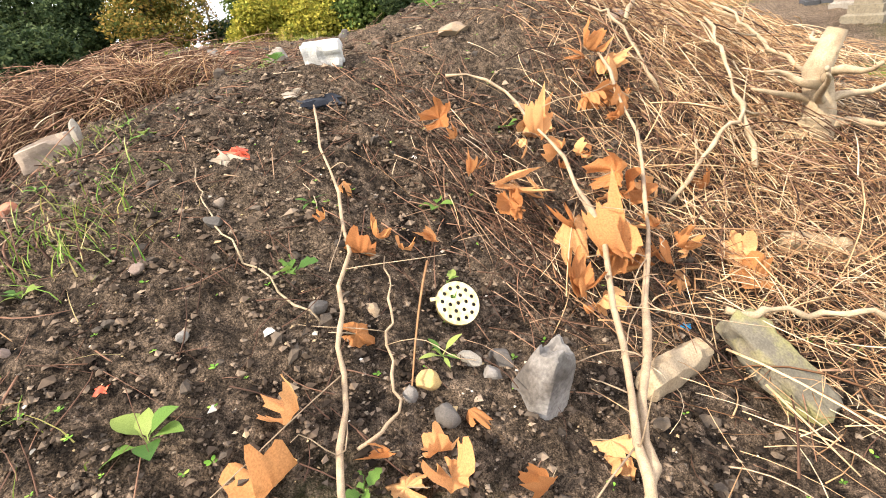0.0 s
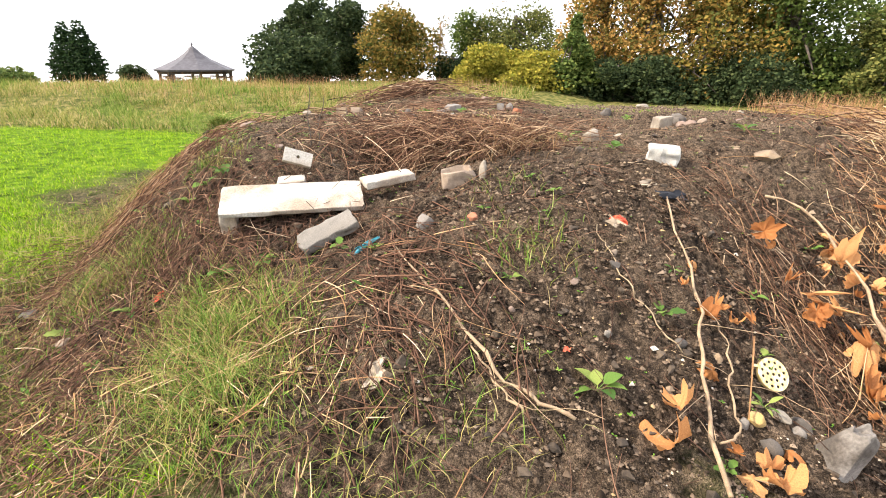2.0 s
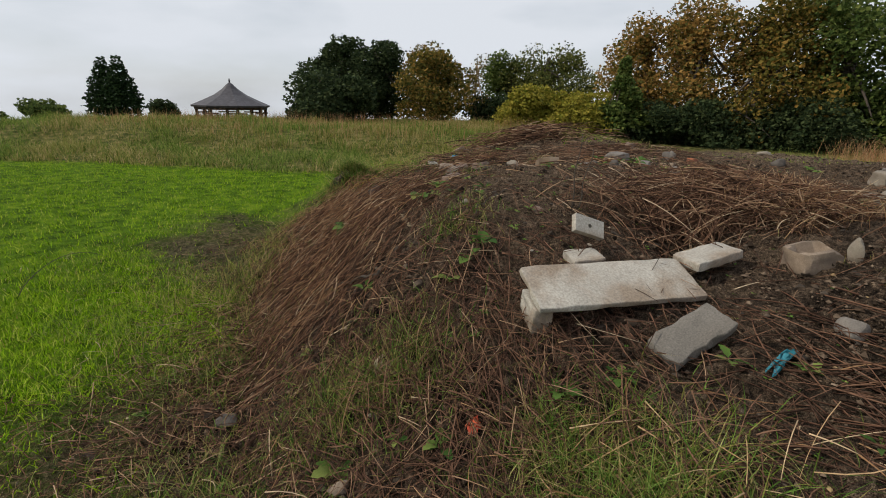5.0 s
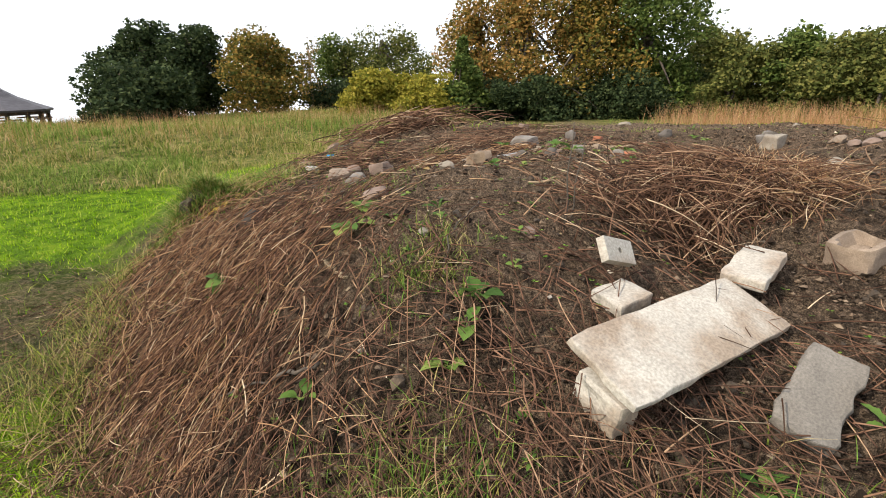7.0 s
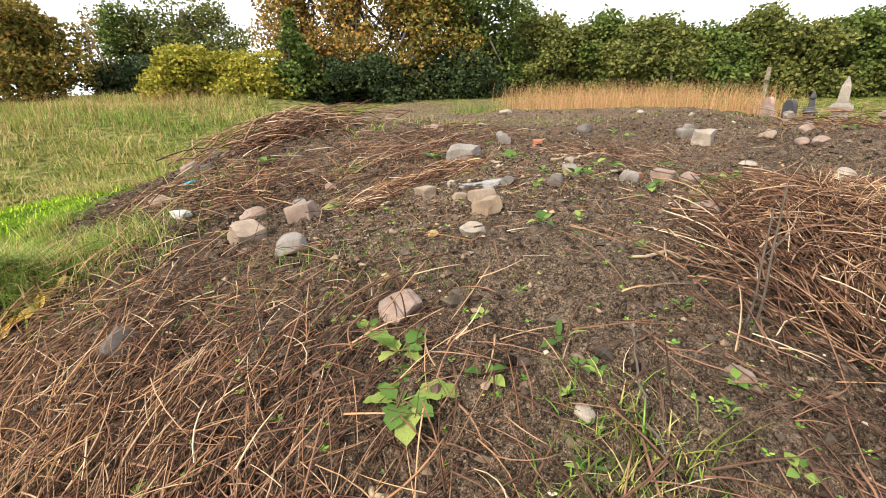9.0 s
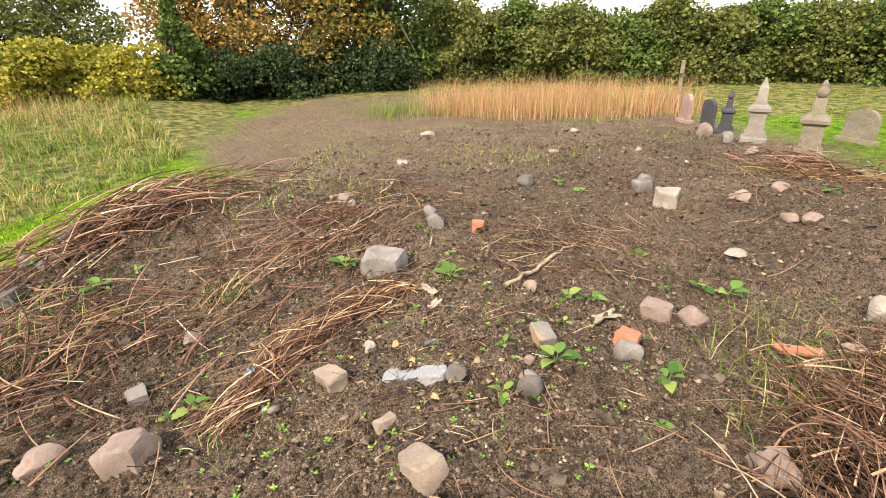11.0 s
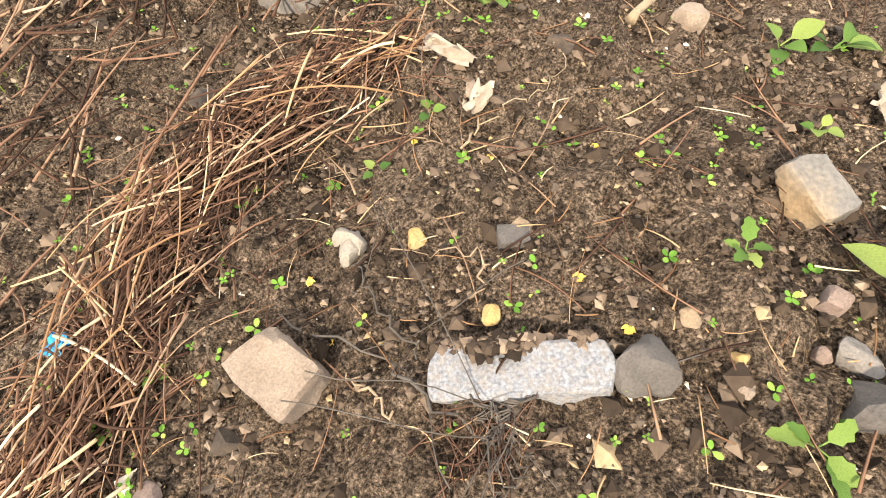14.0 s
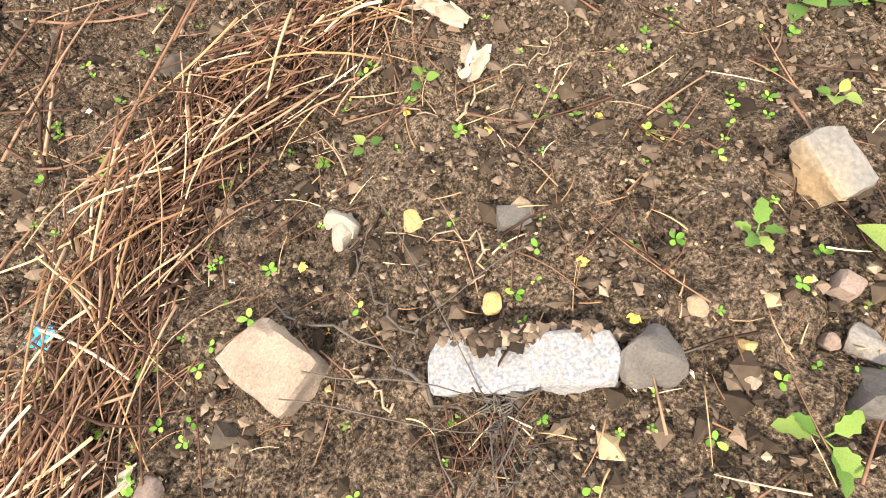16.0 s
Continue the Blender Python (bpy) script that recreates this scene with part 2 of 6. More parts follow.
def blades(p, height, width, lean, segs=2, droop=0.5):
    """Grass blades at the points p: tapering strips that lean over."""
    n = len(p)
    az = RNG.uniform(0, 2 * np.pi, n)
    side = np.stack([-np.sin(az), np.cos(az), np.zeros(n)], 1)
    out = np.stack([np.cos(az), np.sin(az), np.zeros(n)], 1)
    rows = []
    for s in range(segs + 1):
        f = s / segs
        c = p + out * (lean * f ** 2 * height)[:, None] + np.array([0, 0, 1.0]) * (height * (f - droop * lean * f ** 2 * 0.5))[:, None]
        if s < segs:
            wd = (width * (1 - 0.75 * f) / 2)[:, None]
            rows += [c - side * wd, c + side * wd]
        else:
            rows += [c]
    v = np.stack(rows, 1)
    k = v.shape[1]
    base = (np.arange(n) * k)[:, None]
    fq = [base + np.array([2 * s, 2 * s + 1, 2 * s + 3, 2 * s + 2]) for s in range(segs - 1)]
    tri = base + np.array([2 * segs - 2, 2 * segs - 1, 2 * segs])
    return v.reshape(-1, 3), ([np.concatenate(fq)] if fq else []) + [tri]


# ---- the ground ----
LOBES_X = [-8.0 + 1.65 * k for k in range(8)]
LOBES_Y = [0.2 + 1.7 * k for k in range(7)]
LOBES = [
    [0.03, -0.11, -0.31, 0.43, -0.31, 0.21, 0.11, -0.1],
    [0.12, -0.46, 0.46, -0.3, 1.18, -0.52, -0.4, 0.35],
    [-0.38, -0.12, 1.24, -0.12, 0.42, 0.71, 0.55, -0.18],
    [0.4, 0.5, 0.03, 0.97, -0.15, 0.49, 0.52, 0.36],
    [-0.51, 0.94, -0.04, 0.34, 0.42, 0.28, 0.3, -0.32],
    [0.6, 0.11, 0.47, 0.45, 0.35, 0.16, 0.86, 0.4],
    [0.66, -0.01, 0.85, 0.32, 0.39, 0.47, -0.29, 0.58],
]


def soft(v):
    return np.logaddexp(0, v)


def smooth(a, b, v):
    f = np.clip((v - a) / (b - a), 0, 1)
    return f * f * (3 - 2 * f)


def wave(x, y, s, seed=0.0):
    """Cheap smooth unevenness between -1 and 1."""
    return (np.sin(x * s + 1.7 * np.sin(y * s * 0.7 + seed)) + np.sin(y * s * 1.13 + 1.3 * np.sin(x * s * 0.83 + seed * 2 + 1)) + np.sin((x + y) * s * 0.61 + seed * 3)) / 3


def bank_edge(x):
    """Where the rank grass of the bank begins."""
    return np.interp(x, [-48, -37, -32, -26, -20, -12, -9, -7, -4, -2, 0, 3], [42, 14, 7, 10.5, 12.7, 13.2, 13.9, 15.4, 18.3, 21.5, 26, 45])


def bank_depth(x, y):
    return (y - bank_edge(x)) * 0.8


def height(x, y):
    x, y = np.asarray(x, float), np.asarray(y, float)
    z = -0.4 - 0.075 * 1.5 * (soft(-(x + 4) / 1.5) - soft(-(x + 26) / 1.5))
    for row, cy in zip(LOBES, LOBES_Y):
        for w, cx in zip(row, LOBES_X):
            z = z + w * np.exp(-((x - cx) ** 2 + (y - cy) ** 2) / 3.645)
    s = smooth(0, 8, bank_depth(x, y))
    z = z * (1 - s) + s * (0.22 + 0.10 * wave(x, y, 0.5))
    z = z + 0.19 * np.exp(-((x + 2.7) ** 2 + (y + 1.9) ** 2) / 1.6)
    z = z + 0.09 * np.exp(-((x + 5.9) ** 2 + (y - 2.0) ** 2) / 0.35)
    # stalk-covered ridge behind the slab, and the hollow in front of it
    z = z + 0.08 * np.exp(-((x + 2.45) ** 2 / 0.5 + (y - 4.25) ** 2 / 0.25)) - 0.17 * np.exp(-((x + 2.95) ** 2 + (y - 3.42) ** 2) / 0.12)
    z = z + 0.16 * np.exp(-((x + 21.2) ** 2 + (y - 3.4) ** 2) / 0.5)
    # the heap's flat back
    z = np.maximum(z, -0.45 + (1.22 + 0.06 * wave(x, y, 1.7, 0.9)) * (1 - smooth(0.78, 1.14, np.hypot((x - 0.3) / 5.2, (y - 9.3) / 4.6) + 0.04 * wave(x, y, 1.3, 1.9))))
    r = np.hypot(x, y)
    far = smooth(60, 400, r)
    return z - 0.062 * 4 * soft((r - 46) / 4) + 0.03 * wave(x, y, 2.1, 1.0) * (1 - far)


def soil_zone(x, y):
    """1 on the heap's bare earth, 0 on grass."""
    d = np.hypot((x + 2.3) / 5.3, (y - 5.9) / 5.8)
    d = d + 0.05 * wave(x, y, 1.9) + 0.04 * wave(x, y, 5.3, 2.0)
    s = 1 - smooth(0.94, 1.10, d)
    track = 1 - smooth(0.85, 1.1, np.hypot((x - 4.8) / 8.0, (y - 16.5) / 11.5) + 0.08 * wave(x, y, 1.5))
    east = 1 - smooth(0.85, 1.1, np.hypot((x - 2.2) / 3.3, (y - 3.2) / 4.6) + 0.06 * wave(x, y, 2.4))
    muddy = 1 - smooth(0.6, 1.1, np.hypot((x + 5.6) / 1.3, (y - 1.85) / 0.85) + 0.15 * wave(x, y, 2.8))
    west = 0.8 - 0.8 * smooth(0.45, 1.15, np.hypot((x + 6.3) / 1.75, (y - 2.3) / 3.3) + 0.30 * wave(x, y, 2.2, 0.6) + 0.16 * wave(x, y, 6.1, 1.3))
    north_west = 0.85 * (1 - smooth(0.5, 1.1, np.hypot((x + 8.3) / 2.3, (y - 6.2) / 2.6) + 0.32 * wave(x, y, 1.9, 2.6) + 0.18 * wave(x, y, 5.7, 0.3)))
    back = 1 - smooth(1.02, 1.16, np.hypot((x - 0.3) / 5.2, (y - 9.3) / 4.6) + 0.05 * wave(x, y, 2.3, 0.7))
    south = 0.75 - 0.75 * smooth(0.4, 1.15, np.hypot((x + 4.5) / 2.3, (y - 0.1) / 1.7) + 0.34 * wave(x, y, 2.6, 1.1) + 0.16 * wave(x, y, 6.7, 0.5))
    tussock = 0.8 * np.exp(-((x + 21.2) ** 2 + (y - 3.4) ** 2) / 0.35)
    return np.clip(np.maximum.reduce([s, track, muddy, east, west, north_west, tussock, back, south]), 0, 1)


def roughness_of_soil(x, y):
    """Small clods and hollows of the earth."""
    return 0.030 * wave(x, y, 9.0, 0.4) + 0.024 * wave(x, y, 21.0, 1.4) + 0.020 * wave(x, y, 47.0, 2.2)


def H(x, y):
    return float(height(x, y) + roughness_of_soil(x, y) * soil_zone(x, y))


def Hs(x, y):
    return height(x, y) + roughness_of_soil(x, y) * soil_zone(x, y)


def slope(x, y):
    """The ground's normal."""
    e = 0.15
    return Vector((float(height(x - e, y) - height(x + e, y)), float(height(x, y - e) - height(x, y + e)), 2 * e)).normalized()


def lines(a, b, step, far):
    fine = np.arange(a, b + step / 2, step)
    grow = np.cumsum(step * 1.13 ** np.arange(1, 200))
    grow = grow[grow < far]
    return np.concatenate([(a - grow)[::-1], fine, b + grow])


gx, gy = lines(-7.6, 3.6, 0.036, 1500), lines(0.2, 10.8, 0.036, 1500)
GX, GY = np.meshgrid(gx, gy)
grit = RNG.normal(0, 1, GX.shape)
grit = (grit + np.roll(grit, 1, 0) + np.roll(grit, 1, 1)) / 3
zone = soil_zone(GX, GY)
GZ = Hs(GX, GY) + zone * grit * 0.020
idx = np.arange(GX.size).reshape(GX.shape)
quads = np.stack([idx[:-1, :-1], idx[:-1, 1:], idx[1:, 1:], idx[1:, :-1]], -1).reshape(-1, 4)
me = mesh_of("ground", np.stack([GX, GY, GZ], -1), quads, GROUND, True)
tall = np.maximum(smooth(-0.3, 0.5, bank_depth(GX, GY)), smooth(-0.5, 1.0, GY - 26 + (GX - 2) * 1.2))
way = 1 - smooth(1.2, 1.7, np.abs(GX + 39.5 + 0.45 * (GY - 4)) * 0.9 + 0.2 * wave(GX, GY, 1.0))
way = way * (GX < -30)
for key, val in (("soil", zone), ("tall", tall), ("gravel", way), ("dry", 0.42 * smooth(2.4, 4.6, GY) * smooth(-6.0, -4.4, GX) + 0.35 * smooth(8.5, 11, GY))):
    me.attributes.new(key, "FLOAT", "POINT").data.foreach_set("value", val.astype(np.float32).ravel())
ground = tagged(new("ground", me), "earth heap, mown lawn and rank grass bank in one ground", "ground", kind="structure")

# ---- trees and far things ----


def crown_points(blobs, n, rng, shell=0.55):
    """Points spread through a few uneven lobes (x, y, z, rx, ry, rz), denser near their skins."""
    w = np.array([b[3] * b[4] * b[5] for b in blobs]) ** (2 / 3)
    pick = rng.choice(len(blobs), n, p=w / w.sum())
    B = np.array(blobs)[pick]
    d = rng.normal(size=(n, 3))
    d /= np.linalg.norm(d, axis=1, keepdims=True)
    bump_ = 1 + 0.16 * np.sin(d[:, 0] * 7 + pick) * np.sin(d[:, 1] * 6 + pick * 2) + 0.12 * np.sin(d[:, 2] * 11 + pick) + 0.06 * np.sin(d[:, 0] * 23 + d[:, 1] * 19)
    r = (shell + (1 - shell) * rng.random(n) ** 0.5) * bump_
    return B[:, :3] + d * r[:, None] * B[:, 3:], d


def leaf_cloud(pts, size, rng, up=0.3, aspect=0.7):
    """A small leaf spray, folded along its middle, at every point."""
    n = len(pts)
    a = rng.normal(size=(n, 3))
    a[:, 2] *= 0.6
    a /= np.linalg.norm(a, axis=1, keepdims=True)
    b = np.cross(a, rng.normal(size=(n, 3)))
    b /= np.linalg.norm(b, axis=1, keepdims=True)
    s = size * rng.uniform(0.6, 1.35, n)[:, None]
    c = np.cross(a, b)
    v = np.stack([pts - a * s, pts + b * s * aspect + c * s * 0.2, pts + a * s, pts - b * s * aspect + c * s * 0.2], 1)
    f = np.arange(n)[:, None] * 4
    return v.reshape(-1, 3), [np.concatenate([f + np.array([0, 1, 2]), f + np.array([0, 2, 3])])]


def make_tree(name, label, x, y, trunk_h, radius, blobs, n, leaf, mat, seed, limbs=9, category="tree", shell=0.5, bark=None):
    """A tapered trunk with limbs and a crown of many small leaf sprays; lobes are relative to the foot."""
    rng = np.random.default_rng(seed)
    z0 = float(height(x, y)) - 0.15
    t = thing(name, label, category, (x, y, z0))
    k = 7
    f = np.linspace(0, 1, k)
    paths, radii = [], []
    wob = rng.normal(0, 0.06 * trunk_h / 4, (k, 2)) * f[:, None]
    trunk = np.stack([wob[:, 0], wob[:, 1], f * trunk_h], 1)
    v, fc = tubes([trunk], [radius * (1.25 - 0.75 * f)], 9)
    ob = new("trunk", mesh_of("trunk", v, fc, bark or BARK, True))
    ob.parent = t
    B = np.array(blobs)
    for j in range(limbs):
        b = B[j % len(B)]
        start = trunk[int(rng.integers(2, k))]
        end = b[:3] + rng.uniform(-0.6, 0.6, 3) * b[3:]
        mid = (start + end) / 2 + rng.normal(0, 0.15, 3) * np.linalg.norm(end - start) * 0.6
        ff = np.linspace(0, 1, 7)[:, None]
        paths.append((1 - ff) ** 2 * start + 2 * ff * (1 - ff) * mid + ff ** 2 * end)
        radii.append(radius * (0.45 - 0.38 * np.linspace(0, 1, 7)))
    v, fc = tubes(paths, radii, 5)
    ob = new("branchwork", mesh_of("branchwork", v, fc, bark or BARK, True))
    ob.parent = t
    if n:
        pts, _ = crown_points(blobs, n, rng, shell)
        pts[:, 2] = np.maximum(pts[:, 2], 0.12)
        v, fc = leaf_cloud(pts, leaf, rng)
        ob = new("crown", mesh_of("crown", v, fc, mat))
        ob.parent = t
    return t


LEAF_DARK = leaf_mat("dark_evergreen_leaf", (0.018, 0.030, 0.013), (0.042, 0.064, 0.026), (0.095, 0.118, 0.046))
LEAF_GREEN = leaf_mat("green_leaf", (0.042, 0.070, 0.017), (0.098, 0.140, 0.034), (0.182, 0.210, 0.056))
LEAF_OLIVE = leaf_mat("olive_leaf", (0.050, 0.066, 0.019), (0.120, 0.136, 0.036), (0.225, 0.210, 0.062))
LEAF_YELLOW = leaf_mat("yellow_willow_leaf", (0.140, 0.154, 0.022), (0.294, 0.266, 0.039), (0.462, 0.378, 0.070))
LEAF_AUTUMN = island_mat("autumn_leaf", [(0.0, (0.09, 0.10, 0.025)), (0.35, (0.17, 0.13, 0.035)), (0.7, (0.33, 0.18, 0.05)), (1.0, (0.46, 0.29, 0.09))], 0.6, 0.25)
LEAF_MIXED = leaf_mat("turning_leaf", (0.056, 0.070, 0.017), (0.168, 0.140, 0.031), (0.378, 0.224, 0.056))
LEAF_BLACK = leaf_mat("yew_leaf", (0.012, 0.024, 0.010), (0.022, 0.045, 0.016), (0.045, 0.075, 0.025))


def lobes(rng, n, w, zlo, zhi, r):
    """n lobes of a crown of half-width w between two heights."""
    out = []
    for k in range(n):
        z = zlo + (zhi - zlo) * (k + 0.5) / n
        a, q = rng.uniform(0, 6.28), rng.uniform(0.1, 0.95) * w * (1 - 0.45 * abs((z - zlo) / (zhi - zlo) - 0.35))
        rr = r * rng.uniform(0.75, 1.2)
        out.append((q * math.cos(a), q * math.sin(a), z, rr, rr, rr * 0.8))
    return out


def polar(eye, az, dist):
    return eye[0] - math.sin(radians(az)) * dist, eye[1] + math.cos(radians(az)) * dist


def tree_at(name, label, az, dist, top, half, mat, seed, n=7000, trunk=0.25, leaf=0.17, low=0.3, count=16, bark=None, shell=0.5):
    """A tree by its bearing and distance from the heap's foot, its top height and half-width."""
    x, y = polar((-4.0, 0.0), az, dist)
    rng = np.random.default_rng(seed)
    hgt = top - float(height(x, y))
    bl = lobes(rng, int(count * 1.7), half, hgt * low * 0.4, hgt - half * 0.34, half * 0.36)
    return make_tree(name, label, x, y, hgt * 0.78, trunk, bl, int(n * 1.7), leaf * 0.74, mat, seed, 16, bark=bark, shell=shell)


# bearing, distance, top height, half-width
tree_at("rhododendron", "broad round dark-green evergreen bush beyond the bank", 27.3, 36, 4.1, 3.7, LEAF_DARK, 11, 9000, 0.2, 0.17, 0.16, 18)
tree_at("pine_tree", "dark pine tree behind the round evergreen bush", 21.3, 42, 6.9, 3.0, LEAF_DARK, 12, 7000, 0.3, 0.17, 0.25, 16)
tree_at("pine_tree", "tall dark pine tree behind the round evergreen bush", 25.0, 43, 7.0, 3.0, LEAF_DARK, 13, 7000, 0.3, 0.17, 0.3, 16)
tree_at("oak_tree", "dark broadleaf tree with first brown leaves", 15.0, 39, 6.2, 3.2, LEAF_MIXED, 14, 8000, 0.3, 0.16, 0.16, 18)
tree_at("birch_tree", "thin nearly bare pale-twigged tree", 10.3, 40, 5.8, 1.4, LEAF_MIXED, 15, 500, 0.1, 0.1, 0.3, 14, PALE_BARK)
tree_at("ash_tree", "tall airy green tree on the far field edge", 2.5, 46, 7.2, 4.2, LEAF_OLIVE, 16, 6500, 0.3, 0.16, 0.35, 18, None, 0.3)
tree_at("ash_tree", "airy green tree on the far field edge", 6.5, 47, 6.6, 3.0, LEAF_GREEN, 17, 5000, 0.3, 0.16, 0.35, 14, None, 0.3)
tree_at("willow_bush", "low yellow-green willow bush in front of the wood", 3.8, 32, 3.2, 2.6, LEAF_YELLOW, 18, 8000, 0.12, 0.13, 0.15, 16)
tree_at("willow_bush", "yellow-green willow bush in front of the wood", -1.2, 31, 2.9, 2.3, LEAF_YELLOW, 19, 7000, 0.12, 0.13, 0.15, 14)
tree_at("autumn_tree", "tall airy tree with orange autumn leaves", -7.5, 37, 8.0, 3.6, LEAF_AUTUMN, 21, 6000, 0.3, 0.15, 0.25, 18, None, 0.25)
tree_at("autumn_tree", "tall tree with turning orange and green leaves", -12.5, 36, 8.6, 3.8, LEAF_AUTUMN, 22, 7000, 0.3, 0.15, 0.22, 18, None, 0.25)
tree_at("sycamore_tree", "tall dense dark-green tree at the wood's edge", -18.0, 35, 9.0, 4.0, LEAF_MIXED, 23, 9000, 0.35, 0.16, 0.16, 20, None, 0.35)
tree_at("sycamore_tree", "tall dense green tree at the wood's edge", -24.0, 36, 9.0, 4.2, LEAF_GREEN, 24, 10000, 0.35, 0.16, 0.12, 20, None, 0.35)
tree_at("holly_bush", "dense dark undergrowth below the tall trees", -10.0, 32, 2.4, 2.6, LEAF_DARK, 25, 6000, 0.12, 0.14, 0.15, 12)
tree_at("holly_bush", "dense dark undergrowth below the tall trees", -15.5, 32.5, 2.6, 2.8, LEAF_DARK, 26, 6000, 0.12, 0.14, 0.15, 12)
tree_at("holly_bush", "dense dark undergrowth below the tall trees", -21.5, 33, 2.8, 3.0, LEAF_DARK, 27, 6000, 0.12, 0.14, 0.15, 12)
tree_at("holly_bush", "dense dark undergrowth below the tall trees", 9.0, 41, 2.8, 3.0, LEAF_DARK, 28, 5000, 0.12, 0.14, 0.15, 12)
tree_at("field_maple", "small rounded olive-green tree beside the reeds", -30.5, 42, 5.6, 2.6, LEAF_OLIVE, 29, 6000, 0.2, 0.15, 0.12, 16)
tree_at("laurel_bush", "low dark hedge bush under the trees", -27.5, 38, 3.0, 2.6, LEAF_DARK, 30, 5000, 0.12, 0.14, 0.15, 12)
# the far wood
wrng = np.random.default_rng(40)
for k in range(15):
    az = -33 - 3.6 * k + wrng.uniform(-1, 1)
    tree_at("wood_tree", "rounded green and yellowing tree of the far wood edge", az, 34 + wrng.uniform(-2, 2), 4.0 + wrng.uniform(-0.5, 0.7), 2.5, (LEAF_OLIVE, LEAF_GREEN, LEAF_OLIVE)[k % 3], 41 + k, 9000, 0.3, 0.145, 0.1, 26, None, 0.15)
# shrubs on the skyline
for k, (az, dist, top, half) in enumerate(((57, 60, 1.6, 2.4), (68, 62, 1.9, 1.8), (70.5, 64, 2.4, 1.7), (75.5, 60, 2.2, 2.2), (78.5, 55, 1.2, 1.8), (85, 70, 1.6, 3.0), (62, 66, 0.9, 2.2), (43, 62, 1.5, 2.0), (90, 75, 1.5, 3.0), (80.5, 66, 2.2, 2.8), (83.5, 68, 2.0, 2.9), (87.5, 68, 2.3, 2.9), (73.3, 62, 2.4, 2.0), (65, 62, 1.4, 2.4), (52, 64, 1.4, 2.4))):
    tree_at("skyline_shrub", "small dark shrub on the skyline", az, dist, top, half, (LEAF_GREEN, LEAF_DARK)[k % 2], 70 + k, 3000, 0.12, 0.2, 0.2, 12)


def yew(az, dist, top, half):
    """A twin-pointed columnar yew."""
    x, y = polar((-4.0, 0.0), az, dist)
    h = top - float(height(x, y))
    bl = []
    for side, hh in ((-0.42, 0.98), (0.42, 1.0)):
        for k in range(7):
            f = k / 6
            r = half * (0.72 - 0.55 * f ** 1.6) * (0.75 if k == 0 else 1)
            bl.append((side * half * 0.8, 0, h * hh * (0.1 + 0.82 * f), r, r, h * 0.12))
    make_tree("yew_tree", "dark columnar yew with two pointed tops", x, y, h * 0.7, 0.25, bl, 16000, 0.095, LEAF_BLACK, 60, 6, shell=0.75)


yew(46.9, 48, 4.5, 2.2)


def weeping_conifer(az, dist, top, half):
    x, y = polar((-4.0, 0.0), az, dist)
    h = top - float(height(x, y))
    rng = np.random.default_rng(61)
    bl = []
    for k in range(22):
        f = k / 21
        a, r = rng.uniform(0, 6.28), half * (1 - f) * rng.uniform(0.3, 0.9)
        bl.append((r * math.cos(a), r * math.sin(a), h * (0.12 + 0.84 * f), 0.28 + 0.5 * (1 - f), 0.28 + 0.5 * (1 - f), 0.35 + 0.3 * (1 - f)))
    make_tree("weeping_conifer", "slender green conifer with drooping branches", x, y, h * 0.95, 0.12, bl, 6500, 0.12, LEAF_GREEN, 62, 10)


weeping_conifer(-5.6, 31, 4.4, 1.3)

STONE_GREY = stone_mat("weathered_sandstone", (0.19, 0.165, 0.135), (0.34, 0.295, 0.24), (0.07, 0.06, 0.05), 2.5)
STONE_BUFF = stone_mat("buff_sandstone", (0.15, 0.12, 0.08), (0.27, 0.225, 0.155), (0.09, 0.08, 0.06), 2.5)
STONE_PINK = stone_mat("pink_granite", (0.26, 0.16, 0.13), (0.40, 0.27, 0.22), (0.12, 0.09, 0.08), 4)
STONE_BLACK = stone_mat("blackened_stone", (0.03, 0.03, 0.032), (0.075, 0.075, 0.08), (0.02, 0.02, 0.02), 3)
SLATE = stone_mat("lead_grey_roofing", (0.055, 0.05, 0.058), (0.11, 0.10, 0.115), (0.04, 0.035, 0.04), 5, 0.6)
DARK_WOOD = stone_mat("dark_stained_timber", (0.03, 0.022, 0.018), (0.075, 0.055, 0.04), (0.02, 0.015, 0.01), 6)


def square_stack(levels):
    """A square shaft from (half-width, height) pairs."""
    return lathe([(w * math.sqrt(2), z) for w, z in levels], 4, math.pi / 4)


def obelisk(x, y, h):
    z = float(height(x, y))
    t = thing("obelisk", "tall weathered grey stone obelisk on a stepped plinth", "monument", pose(x, y, z, 0, 0, 25))
    u = h / 9.4
    k = 0.66 * u
    part("step", square_stack([(1.05 * k, -0.3), (1.05 * k, 0.25 * u)]), STONE_GREY, t)
    part("step", square_stack([(0.88 * k, 0.25 * u), (0.85 * k, 0.5 * u)]), STONE_GREY, t)
    part("plinth", square_stack([(0.68 * k, 0.5 * u), (0.66 * k, 2.2 * u)]), STONE_GREY, t)
    part("cornice", square_stack([(0.68 * k, 2.2 * u), (0.8 * k, 2.32 * u), (0.8 * k, 2.5 * u), (0.58 * k, 2.7 * u)]), STONE_GREY, t)
    part("shaft", square_stack([(0.46 * k, 2.7 * u), (0.27 * k, 9.0 * u), (0.02 * k, 9.4 * u)]), STONE_GREY, t)


obelisk(-46.8, 14.2, 8.8)


